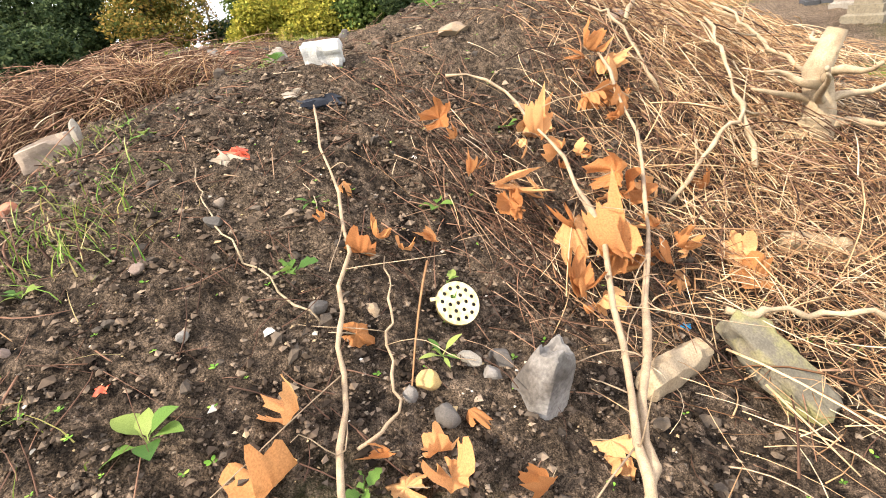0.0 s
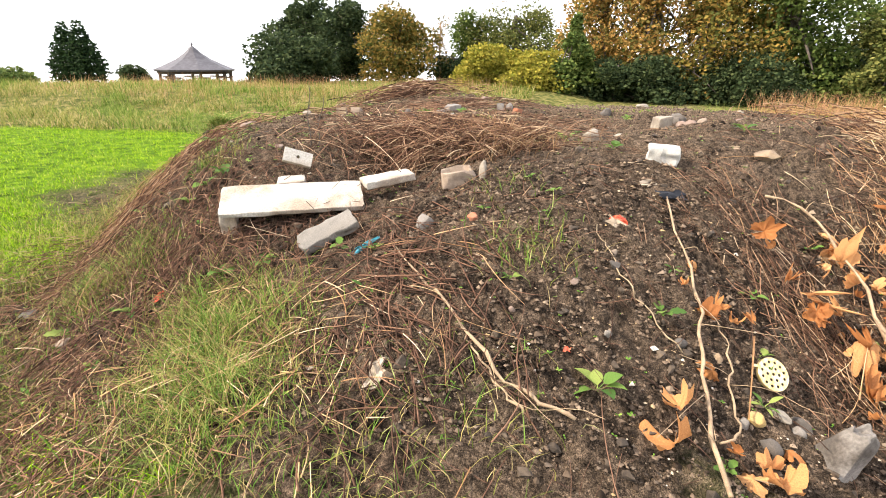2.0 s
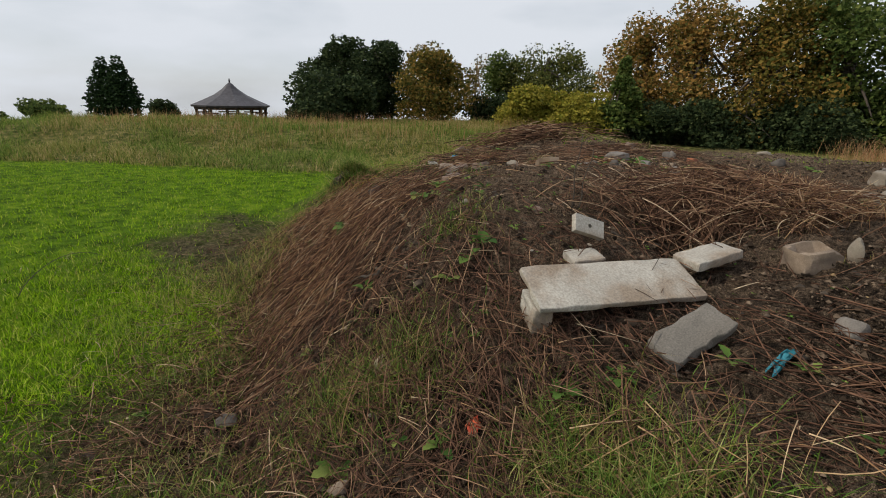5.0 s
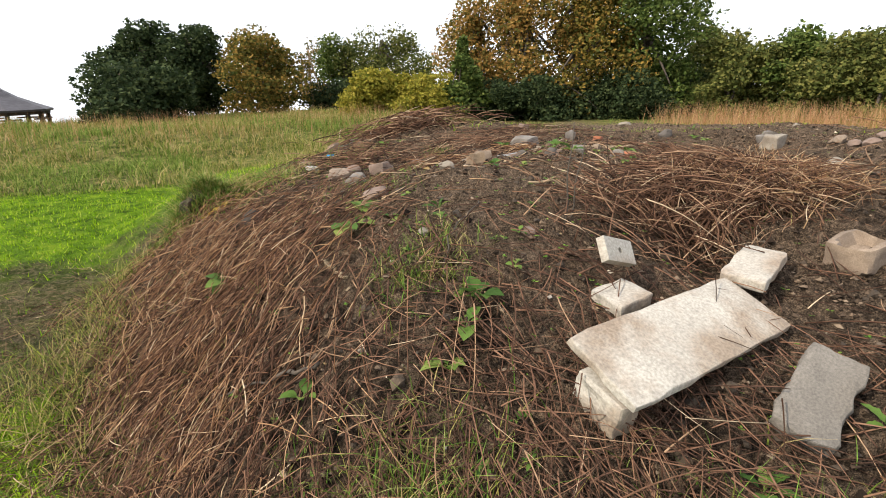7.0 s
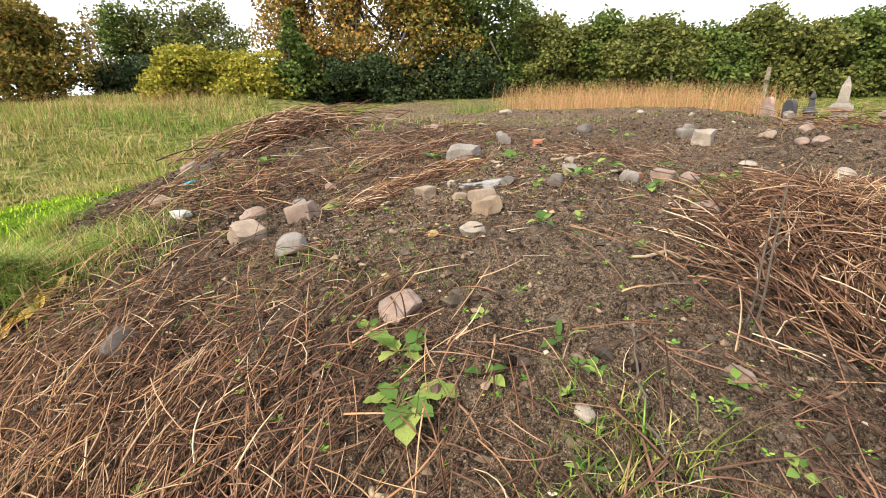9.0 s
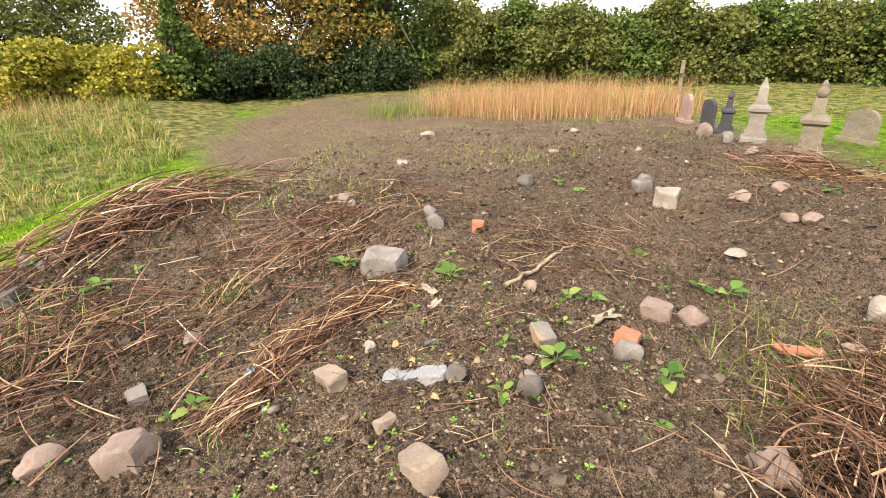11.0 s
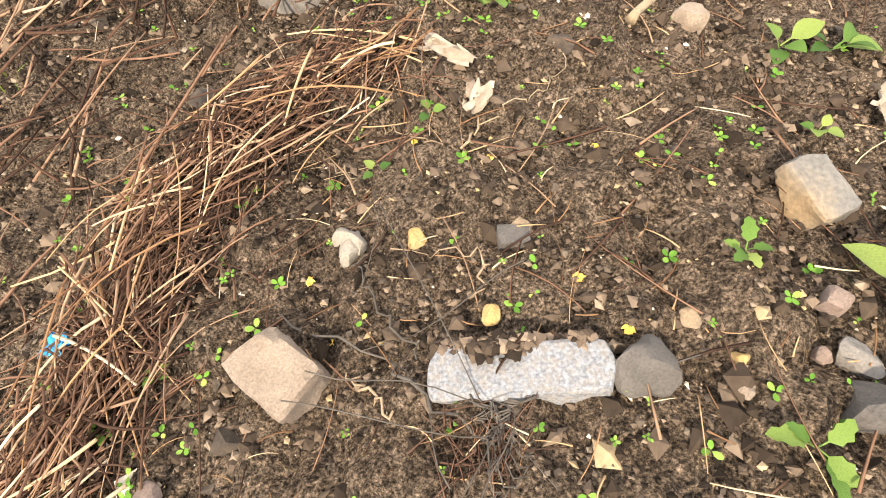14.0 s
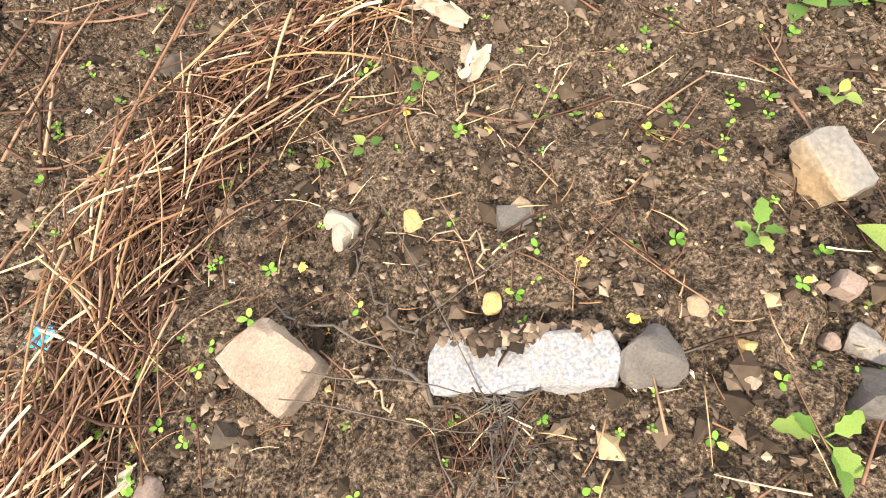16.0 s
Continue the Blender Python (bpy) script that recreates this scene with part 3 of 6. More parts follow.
def gazebo(x, y, width, eave, top):
    """An octagonal shelter with a swept roof on posts."""
    z = float(height(x, y)) - 0.3
    t = thing("gazebo", "octagonal wooden shelter with a swept dark roof", "gazebo", (x, y, z))
    e, h, r = eave - z, top - z, width / 2
    part("floor_slab", lathe([(r * 0.9, -0.2), (r * 0.9, 0.12)], 8), STONE_GREY, t)
    prof = [(r * 1.0, e - 0.12), (r * 1.02, e), (r * 0.72, e + (h - e) * 0.2), (r * 0.42, e + (h - e) * 0.42), (r * 0.2, e + (h - e) * 0.66), (r * 0.08, e + (h - e) * 0.85), (0.03, h - 0.12)]
    part("roof", lathe(prof, 8), SLATE, t)
    part("finial", lathe([(0.02, h - 0.14), (0.09, h - 0.05), (0.02, h + 0.15)], 8), SLATE, t)
    part("fascia", lathe([(r * 0.93, e - 0.3), (r * 0.95, e - 0.1)], 8), DARK_WOOD, t)
    for k in range(8):
        a = 2 * math.pi * k / 8
        c, s = r * 0.88 * math.cos(a), r * 0.88 * math.sin(a)
        p = part("post", box(0.2, 0.2, e, 0, 0, e / 2), DARK_WOOD, t, bevel=0.01)
        p.location = (c, s, 0)
        p.rotation_euler = (0, 0, a)
        for sg in (-1, 1):
            b = part("bracket", box(0.1, 0.7, 0.1, 0, sg * 0.3, e - 0.55), DARK_WOOD, p)
        b2 = part("rail", box(0.08, r * 0.66, 0.08, 0, 0, 0.95), DARK_WOOD, t)
        a2 = a + math.pi / 8
        b2.location = (r * 0.81 * math.cos(a2), r * 0.81 * math.sin(a2), 0)
        b2.rotation_euler = (0, 0, a2)


gazebo(-29.0, 33.6, 5.6, 1.05, 2.85)


def tomb_pillar(x, y, h, mat, label, finial="urn", yaw=0):
    z = float(height(x, y)) - 0.05
    t = thing("tomb_monument", label, "gravestone", pose(x, y, z, 0, 0, yaw), "pillar tombs")
    u = h / 3.4
    part("base", square_stack([(0.62 * u, -0.2), (0.62 * u, 0.3 * u), (0.5 * u, 0.36 * u), (0.5 * u, 0.62 * u)]), mat, t, bevel=0.0)
    part("die", square_stack([(0.4 * u, 0.62 * u), (0.37 * u, 1.6 * u)]), mat, t)
    part("cornice", square_stack([(0.38 * u, 1.6 * u), (0.52 * u, 1.72 * u), (0.52 * u, 1.86 * u), (0.3 * u, 2.05 * u)]), mat, t)
    if finial == "urn":
        part("neck", square_stack([(0.24 * u, 2.05 * u), (0.2 * u, 2.7 * u)]), mat, t)
        part("urn", lathe([(0.12 * u, 2.7 * u), (0.24 * u, 2.86 * u), (0.2 * u, 3.05 * u), (0.1 * u, 3.15 * u), (0.13 * u, 3.22 * u), (0.02, 3.4 * u)], 12), mat, t, smooth=True)
    else:
        part("spire", square_stack([(0.26 * u, 2.05 * u), (0.2 * u, 2.9 * u), (0.03 * u, 3.4 * u)]), mat, t)


def headstone(x, y, w, h, mat, label, yaw=0, lean=0):
    z = float(height(x, y)) - 0.05
    t = thing("headstone", label, "gravestone", pose(x, y, z, lean, 0, yaw), "headstones")
    bm = bmesh.new()
    pts = [(-w / 2, -0.1), (w / 2, -0.1), (w / 2, h - w * 0.4)] + [(w / 2 * math.cos(a), h - w * 0.4 + w * 0.4 * math.sin(a)) for a in np.linspace(0.15, math.pi - 0.15, 9)] + [(-w / 2, h - w * 0.4)]
    f = bm.faces.new([bm.verts.new((a, -0.06, b)) for a, b in pts])
    g = bmesh.ops.extrude_face_region(bm, geom=[f])
    bmesh.ops.translate(bm, verts=[q for q in g["geom"] if isinstance(q, bmesh.types.BMVert)], vec=(0, 0.13, 0))
    bmesh.ops.recalc_face_normals(bm, faces=bm.faces[:])
    part("slab", bm, mat, t)
    part("plinth", box(w * 1.25, 0.3, 0.2, 0, 0, 0.05), mat, t, bevel=0.015)


def cross_tomb(x, y, h, mat, label):
    z = float(height(x, y)) - 0.05
    t = thing("stone_cross", label, "gravestone", pose(x, y, z, 0, 0, 30))
    part("base", square_stack([(0.4, -0.1), (0.4, 0.25), (0.28, 0.3), (0.28, 0.5)]), mat, t)
    part("shaft", box(0.2, 0.14, h - 0.5, 0, 0, 0.5 + (h - 0.5) / 2), mat, t, bevel=0.02)
    part("arm", box(0.62, 0.145, 0.19, 0, 0, h - 0.35), mat, t, bevel=0.02)

tomb_pillar(8.6, 8.6, 1.85, STONE_BUFF, "tall buff stone pillar tomb with an urn on top", "urn", 20)
tomb_pillar(9.9, 10.4, 1.7, STONE_GREY, "tall grey stone pillar tomb with a pointed top", "spire", 25)
tomb_pillar(10.5, 11.5, 1.25, STONE_BLACK, "dark grey pillar tomb with an urn on top", "urn", 30)
cross_tomb(13.6, 15.0, 1.75, STONE_BUFF, "weathered buff stone cross on a stepped base")
headstone(11.2, 13.2, 0.5, 0.95, STONE_PINK, "upright pink granite headstone among dry reeds", 60)
headstone(10.2, 11.9, 0.55, 1.0, STONE_BLACK, "dark rounded headstone beside the pillar tombs", 60)
headstone(11.6, 8.6, 0.8, 0.9, STONE_BUFF, "mossy rounded headstone on the mown grass", 75, 4)
headstone(17.5, 8.8, 0.7, 1.0, STONE_GREY, "grey rounded headstone on the mown grass", 75, -3)
headstone(18.3, 7.9, 0.8, 0.9, STONE_GREY, "grey leaning headstone on the mown grass", 70, 6)
tomb_pillar(-50.0, 8.0, 3.4, STONE_BLACK, "blackened pillar tomb beside the gravel path", "urn", 20)
tomb_pillar(-50.5, 6.6, 3.4, STONE_GREY, "grey pillar tomb beside the gravel path", "spire", 10)
tree_at("silver_birch", "drooping birch beside the gravel path", 84.5, 33, 3.6, 2.4, LEAF_OLIVE, 90, 4000, 0.14, 0.12, 0.5, 14, None, 0.2)
tree_at("silver_birch", "tall drooping birch beside the gravel path", 90, 30, 5.0, 2.6, LEAF_OLIVE, 91, 4000, 0.16, 0.12, 0.4, 14, None, 0.2)

# ---- stones ----
ROCK_BUFF = stone_mat("buff_rubble", (0.21, 0.15, 0.105), (0.39, 0.30, 0.22), (0.14, 0.10, 0.075), 14, 0.9, 0.6)
ROCK_GREY = stone_mat("grey_rubble", (0.15, 0.13, 0.113), (0.31, 0.275, 0.24), (0.09, 0.07, 0.055), 14, 0.9, 0.6)
ROCK_PINK = stone_mat("pinkish_rubble", (0.18, 0.12, 0.092), (0.34, 0.245, 0.195), (0.11, 0.08, 0.06), 14, 0.9, 0.6)
ROCK_TAN = stone_mat("tan_rubble", (0.22, 0.145, 0.085), (0.37, 0.27, 0.17), (0.12, 0.085, 0.06), 14, 0.9, 0.6)
ROCK_PALE = stone_mat("pale_limestone", (0.22, 0.185, 0.14), (0.39, 0.34, 0.275), (0.2, 0.15, 0.11), 16, 0.9, 0.5)
ROCK_WHITE = stone_mat("white_stone", (0.40, 0.38, 0.35), (0.60, 0.58, 0.54), (0.3, 0.25, 0.2), 12, 0.85, 0.3)
ROCK_DARK = stone_mat("dark_stone", (0.07, 0.06, 0.052), (0.16, 0.135, 0.115), (0.05, 0.04, 0.03), 14, 0.9, 0.5)
ROCK_YELLOW = stone_mat("ochre_stone", (0.36, 0.22, 0.07), (0.60, 0.42, 0.18), (0.2, 0.13, 0.07), 18, 0.9, 0.5)
ROCK_GLASS = stone_mat("grey_ochre_stone", (0.13, 0.115, 0.10), (0.27, 0.235, 0.185), (0.32, 0.2, 0.09), 7, 0.6, 0.7)
ROCK_RED = stone_mat("fired_brick", (0.36, 0.12, 0.06), (0.52, 0.20, 0.10), (0.2, 0.1, 0.07), 16, 0.92, 0.5)
SLAB_WHITE = stone_mat("weathered_white_marble", (0.42, 0.38, 0.325), (0.60, 0.56, 0.49), (0.27, 0.19, 0.125), 5, 0.85, 0.8)
SLAB_GREY = stone_mat("grey_slab", (0.14, 0.125, 0.108), (0.25, 0.225, 0.195), (0.12, 0.10, 0.08), 7, 0.9, 0.5)
GRANITE = stone_mat("speckled_white_granite", (0.12, 0.12, 0.13), (0.40, 0.40, 0.41), (0.34, 0.26, 0.17), 150, 0.7, 0.35)

GROUND_LUMP = stone_mat("earth_lump", (0.045, 0.031, 0.021), (0.15, 0.107, 0.07), (0.024, 0.017, 0.012), 22, 0.95, 0.8)

SRNG = random.Random(5)


def rocky(size, kind, seed, rough=0.1):
    """A worn lump (rock) or a squared piece with chipped arrises (block)."""
    bm = bmesh.new()
    rnd = random.Random(int(seed * 100))
    if kind == "block":
        bmesh.ops.create_cube(bm, size=1)
        bmesh.ops.subdivide_edges(bm, edges=bm.edges[:], cuts=6, use_grid_fill=True)
        for v in bm.verts:
            inner = Vector([max(-0.41, min(0.41, c)) for c in v.co])
            gap = v.co - inner
            if gap.length:
                v.co = inner + gap.normalized() * 0.085
        cuts, lo, hi = 4, 0.50, 0.66
    else:
        bmesh.ops.create_icosphere(bm, subdivisions=3, radius=0.60)
        cuts, lo, hi = 13, 0.34, 0.50
    off = Vector((seed * 7.3, seed * 1.9, 0))
    for _ in range(cuts):
        d = Vector((rnd.gauss(0, 1), rnd.gauss(0, 1), rnd.gauss(0, 1))).normalized()
        reach = rnd.uniform(lo, hi)
        for v in bm.verts:
            over = v.co.dot(d) - reach
            if over > 0:
                v.co -= d * over * 0.94
    for v in bm.verts:
        p = v.co + off
        v.co += Vector((noise.noise(p * 1.7), noise.noise(p * 1.7 + Vector((9, 0, 0))), noise.noise(p * 1.7 + Vector((0, 9, 0))))) * rough
        v.co += v.co.normalized() * noise.noise(p * 8) * rough * 0.35
        v.co = Vector((v.co.x * size[0], v.co.y * size[1], v.co.z * size[2]))
    return bm


def solid(name, bm, mat, label, category, m, group="", smooth_faces=True):
    """A thing that is one mesh."""
    me = bpy.data.meshes.new(name)
    bm.to_mesh(me)
    bm.free()
    me.materials.append(mat)
    if smooth_faces:
        me.polygons.foreach_set("use_smooth", np.ones(len(me.polygons), dtype=bool))
        me.set_sharp_from_angle(angle=radians(28))
    ob = new(name, me)
    ob.matrix_world = m
    return tagged(ob, label, category, group)


def on_ground(x, y, up=0.0, yaw=0.0, tilt=1.0, roll=0.0):
    n = Vector((0, 0, 1)).lerp(slope(x, y), tilt)
    q = Vector((0, 0, 1)).rotation_difference(n).to_matrix().to_4x4()
    return Matrix.Translation((x, y, H(x, y) + up)) @ q @ pose(0, 0, 0, 0, roll, yaw)


def stone(x, y, w, ratio, mat, label, kind="rock"):
    w = min(max(w, 0.03), 0.42)
    h = w * min(ratio, 1.3)
    if len(label.split()) < 4:
        label += " lying on the earth"
    d = w * SRNG.uniform(0.7, 0.95)
    bm = rocky((w, d, h), kind, SRNG.uniform(0, 50), 0.095)
    return solid("rubble_stone", bm, mat, label, "stone", on_ground(x, y, h * 0.2, SRNG.uniform(0, 360), 0.8, SRNG.uniform(-14, 14)), "rubble stones")


stone(-5.45, 6.00, 0.241, 0.80, ROCK_BUFF, "buff squared sandstone rubble block on the earth", "block")
stone(-5.23, 5.47, 0.190, 0.80, ROCK_GREY, "grey rubble stone with a pale worn top")
stone(-5.00, 6.29, 0.209, 0.85, ROCK_PINK, "brown squared rubble stone on the earth", "block")
stone(-5.36, 6.55, 0.192, 0.75, ROCK_PINK, "pinkish rubble stone among dead stalks")
stone(-4.02, 5.20, 0.190, 0.80, ROCK_BUFF, "buff sandstone lump with worn corners", "block")
stone(-4.12, 4.95, 0.149, 0.75, ROCK_TAN, "tan broken sandstone piece", "block")
stone(-4.41, 4.59, 0.121, 0.70, ROCK_PALE, "pale limestone lump")
stone(-4.56, 4.75, 0.056, 1.00, ROCK_YELLOW, "small yellowish stone")
stone(-3.99, 5.59, 0.109, 0.70, ROCK_BUFF, "small buff stone")
stone(-2.99, 5.59, 0.145, 0.60, ROCK_GLASS, "greyish ochre stone half sunk in the earth", "block")
stone(-3.35, 5.31, 0.104, 1.20, ROCK_DARK, "dark upright stone flake")
stone(-2.08, 5.48, 0.181, 0.80, ROCK_PINK, "pinkish sandstone cube on dry soil", "block")
stone(-3.15, 7.15, 0.308, 0.80, ROCK_GREY, "grey squared building stone beside dead stalks", "block")
stone(0.03, 6.78, 0.249, 0.80, ROCK_PALE, "pale squared stone on the heap crest", "block")
stone(0.34, 7.28, 0.219, 1.40, ROCK_GREY, "two weathered grey stones standing on end")
stone(-1.05, 4.63, 0.180, 1.00, ROCK_PALE, "pale yellowish broken stone on the slope")
stone(-5.83, 8.72, 0.189, 0.90, ROCK_PINK, "pinkish brown stone at the heap edge", "block")
stone(-5.65, 8.69, 0.175, 0.90, ROCK_DARK, "dark stone at the heap edge", "block")
stone(-5.40, 9.21, 0.250, 0.50, ROCK_GREY, "flat grey stone at the heap edge")
stone(-5.55, 9.5, 0.22, 0.80, ROCK_GREY, "grey rubble stone at the heap edge")
stone(-2.83, 8.57, 0.143, 0.80, ROCK_PINK, "small pink stone on the crest", "block")
stone(-3.9, 12.2, 0.40, 0.40, ROCK_PALE, "white slab fragment on the far edge")
stone(-3.3, 12.5, 0.42, 0.35, ROCK_GREY, "grey flat slab fragment on the far edge", "block")
stone(-2.75, 12.7, 0.36, 0.40, ROCK_GREY, "grey flat slab fragment on the far edge", "block")
stone(0.43, 6.20, 0.148, 0.70, ROCK_BUFF, "buff stone on the far crest")
stone(-0.63, 5.70, 0.164, 0.40, ROCK_PALE, "flat pale stone on trodden soil")
stone(0.11, 5.47, 0.152, 0.80, ROCK_PINK, "pinkish stone on the far slope")
stone(-6.11, 7.74, 0.216, 0.60, ROCK_PINK, "brown stone half buried in earth")
stone(-2.28, 7.82, 0.136, 1.20, ROCK_GREY, "small upright grey stone")
stone(0.85, 6.06, 0.192, 0.50, ROCK_PINK, "flat reddish stone on the crest")
stone(-0.64, 8.21, 0.221, 0.70, ROCK_DARK, "dark clod of earth and stone")
stone(0.5, 12.2, 0.26, 0.50, ROCK_PALE, "small pale stone on the far soil")
stone(4.2, 8.3, 0.26, 0.9, ROCK_GREY, "grey rubble stone on the heap's back edge")
stone(3.6, 7.6, 0.2, 0.6, ROCK_PINK, "reddish rubble stone on the heap's back edge")
stone(2.9, 10.6, 0.2, 0.6, ROCK_PALE, "pale rubble stone on the heap's flat back")
stone(1.3, 9.6, 0.18, 0.7, ROCK_BUFF, "buff rubble stone on the heap's flat back")
stone(-3.71, 6.28, 0.090, 0.80, ROCK_PALE, "small pale angular stone")
stone(-2.59, 6.09, 0.096, 0.80, ROCK_BUFF, "small buff stone")
stone(-4.94, 6.87, 0.136, 0.80, ROCK_GREY, "grey rubble block half sunk in the earth", "block")
stone(-4.57, 7.28, 0.142, 0.60, ROCK_PINK, "brownish stone half buried in crumbly soil")
stone(-2.80, 8.49, 0.131, 0.80, ROCK_PALE, "pale stone on the crest")
stone(-1.0, 10.6, 0.2, 0.50, ROCK_PALE, "pale stone on the crest")
stone(-3.28, 5.37, 0.078, 0.70, ROCK_GREY, "grey stone flake in the soil")
stone(-3.47, 5.99, 0.073, 0.80, ROCK_DARK, "dark stone sunk in the soil", "block")
stone(-3.22, 5.45, 0.045, 0.90, ROCK_PINK, "small reddish stone", "block")
stone(0.28, 7.25, 0.194, 0.70, ROCK_GREY, "grey squared stone on the crest", "block")
stone(-2.41, 7.54, 0.122, 1.50, ROCK_GREY, "grey broken brick standing on end", "block")
stone(0.43, 6.29, 0.119, 0.70, ROCK_BUFF, "buff stone on the far slope")
stone(0.05, 5.63, 0.139, 0.70, ROCK_PINK, "pinkish grey stone on the far slope")
stone(1.44, 8.15, 0.100, 0.80, ROCK_PALE, "small pale stone on the crest")
stone(4.5, 8.9, 0.36, 0.80, ROCK_PINK, "small pinkish stone on the crest")
stone(-3.54, 5.625, 0.125, 0.50, ROCK_DARK, "dark earthy stone beside the white slab")
stone(-3.19, 6.37, 0.076, 0.40, ROCK_BUFF, "flat buff pebble stone")
stone(-4.35, 6.15, 0.065, 0.60, ROCK_PINK, "reddish brown stone half buried")
stone(-3.45, 5.99, 0.068, 0.70, ROCK_TAN, "brownish angular stone sunk in the soil", "block")
stone(-3.46, 5.48, 0.034, 0.80, ROCK_BUFF, "rounded buff pebble")
stone(-3.41, 5.51, 0.037, 0.80, ROCK_YELLOW, "crumbling yellow-ochre stone")
stone(-3.65, 5.90, 0.043, 0.90, ROCK_YELLOW, "rounded ochre pebble")
stone(-3.61, 6.16, 0.053, 0.70, ROCK_YELLOW, "ochre pebble in the soil")
stone(-3.72, 6.27, 0.087, 0.85, ROCK_PALE, "pale angular stone")
stone(-4.40, 6.45, 0.041, 1.20, ROCK_YELLOW, "pale yellow stone among stalks")
stone(-3.42, 5.62, 0.041, 0.80, ROCK_TAN, "brown stone half buried")
stone(-3.31, 5.41, 0.032, 1.20, ROCK_PINK, "reddish stone at the soil edge")
stone(-2.31, 2.30, 0.161, 0.80, ROCK_GREY, "grey rounded rock on the slope")
stone(-5.91, 6.96, 0.176, 0.60, ROCK_WHITE, "white stone at the edge of the heap")
stone(-6.12, 2.06, 0.174, 0.50, ROCK_DARK, "dark wet stone on the muddy patch")
stone(-4.92, 1.43, 0.115, 0.60, ROCK_BUFF, "buff stone on the muddy patch")
stone(-6.16, 5.19, 0.243, 0.75, ROCK_DARK, "dark earthy stone among dead stalks")
stone(-4.07, 3.32, 0.099, 0.60, ROCK_PINK, "pinkish flat stone beside dead stalks")
stone(-4.66, 3.40, 0.068, 0.70, ROCK_PALE, "small pale stone")
stone(-5.01, 2.85, 0.046, 0.80, ROCK_PALE, "small pale stone")
stone(-5.2, 9.75, 0.24, 0.70, ROCK_GREY, "grey stone on the heap edge", "block")
stone(-4.9, 10.0, 0.2, 0.90, ROCK_GREY, "grey stone on the heap edge", "block")
stone(-4.96, 4.18, 0.186, 0.60, ROCK_PINK, "pinkish earthy stone on the slope")
stone(-0.26, 1.34, 0.086, 0.80, ROCK_YELLOW, "yellowish stone at the foot of the slope")
stone(-0.33, 1.30, 0.068, 1.10, ROCK_GREY, "blue-grey pebble")
stone(-0.22, 1.21, 0.093, 0.90, ROCK_DARK, "dark grey pebble")
stone(-0.09, 1.46, 0.089, 0.70, ROCK_PALE, "pale pebble")
stone(-0.02, 1.40, 0.078, 0.90, ROCK_GREY, "grey pebble")
stone(0.04, 1.50, 0.105, 0.80, ROCK_DARK, "dark stone in the earth")
stone(-0.62, 1.58, 0.072, 0.90, ROCK_DARK, "brown stone in the earth")
stone(-0.42, 1.59, 0.067, 0.80, ROCK_TAN, "brown pebble")
stone(-0.99, 1.89, 0.070, 0.90, ROCK_DARK, "dark stone in the earth")
stone(-0.99, 2.02, 0.054, 0.80, ROCK_BUFF, "buff pebble")
stone(-1.23, 1.68, 0.049, 0.90, ROCK_PINK, "brown pebble")
stone(-1.96, 5.31, 0.203, 0.70, ROCK_PINK, "brown stone on the crest")
stone(-2.72, 5.22, 0.140, 1.00, ROCK_GREY, "grey stone on the crest")
stone(-2.89, 4.43, 0.155, 0.60, ROCK_PINK, "brown brick-like stone among stalks", "block")
stone(-1.04, 1.41, 0.043, 1.00, ROCK_GREY, "grey pebble")
stone(-1.56, 1.38, 0.043, 1.00, ROCK_PINK, "brown pebble")
stone(-1.93, 2.19, 0.084, 0.70, ROCK_RED, "weathered red brick piece")
stone(0.35, 3.67, 0.224, 0.50, ROCK_TAN, "flat brown stone on the crest")
stone(1.66, 3.92, 0.136, 0.80, ROCK_PINK, "pinkish stone on the top of the heap")


def frame_from(origin, along, across):
    """A pose whose x runs along and y across."""
    a = Vector(along).normalized()
    c = a.cross(Vector(across)).normalized()
    b = c.cross(a)
    return Matrix.Translation(origin) @ Matrix((a, b, c)).transposed().to_4x4()


def slab_mesh(l, w, h, seed, chip=0.006, cuts=9):
    """A slab with rounded, slightly chipped arrises."""
    bm = bmesh.new()
    bmesh.ops.create_cube(bm, size=1)
    bmesh.ops.subdivide_edges(bm, edges=bm.edges[:], cuts=cuts, use_grid_fill=True)
    r = min(0.014, h * 0.28)
    for v in bm.verts:
        c = Vector((v.co.x * l, v.co.y * w, v.co.z * h))
        inner = Vector([max(r - d / 2, min(d / 2 - r, q)) for q, d in zip(c, (l, w, h))])
        gap = c - inner
        v.co = inner + gap.normalized() * r if gap.length else c
        p = v.co * 16 + Vector((seed, 0, 0))
        edge = abs(v.co.x) > l * 0.47 or abs(v.co.y) > w * 0.45
        v.co += Vector((noise.noise(p), noise.noise(p + Vector((5, 0, 0))), noise.noise(p + Vector((0, 5, 0))) * 0.4)) * chip * (1.8 if edge else 0.6)
    return bm


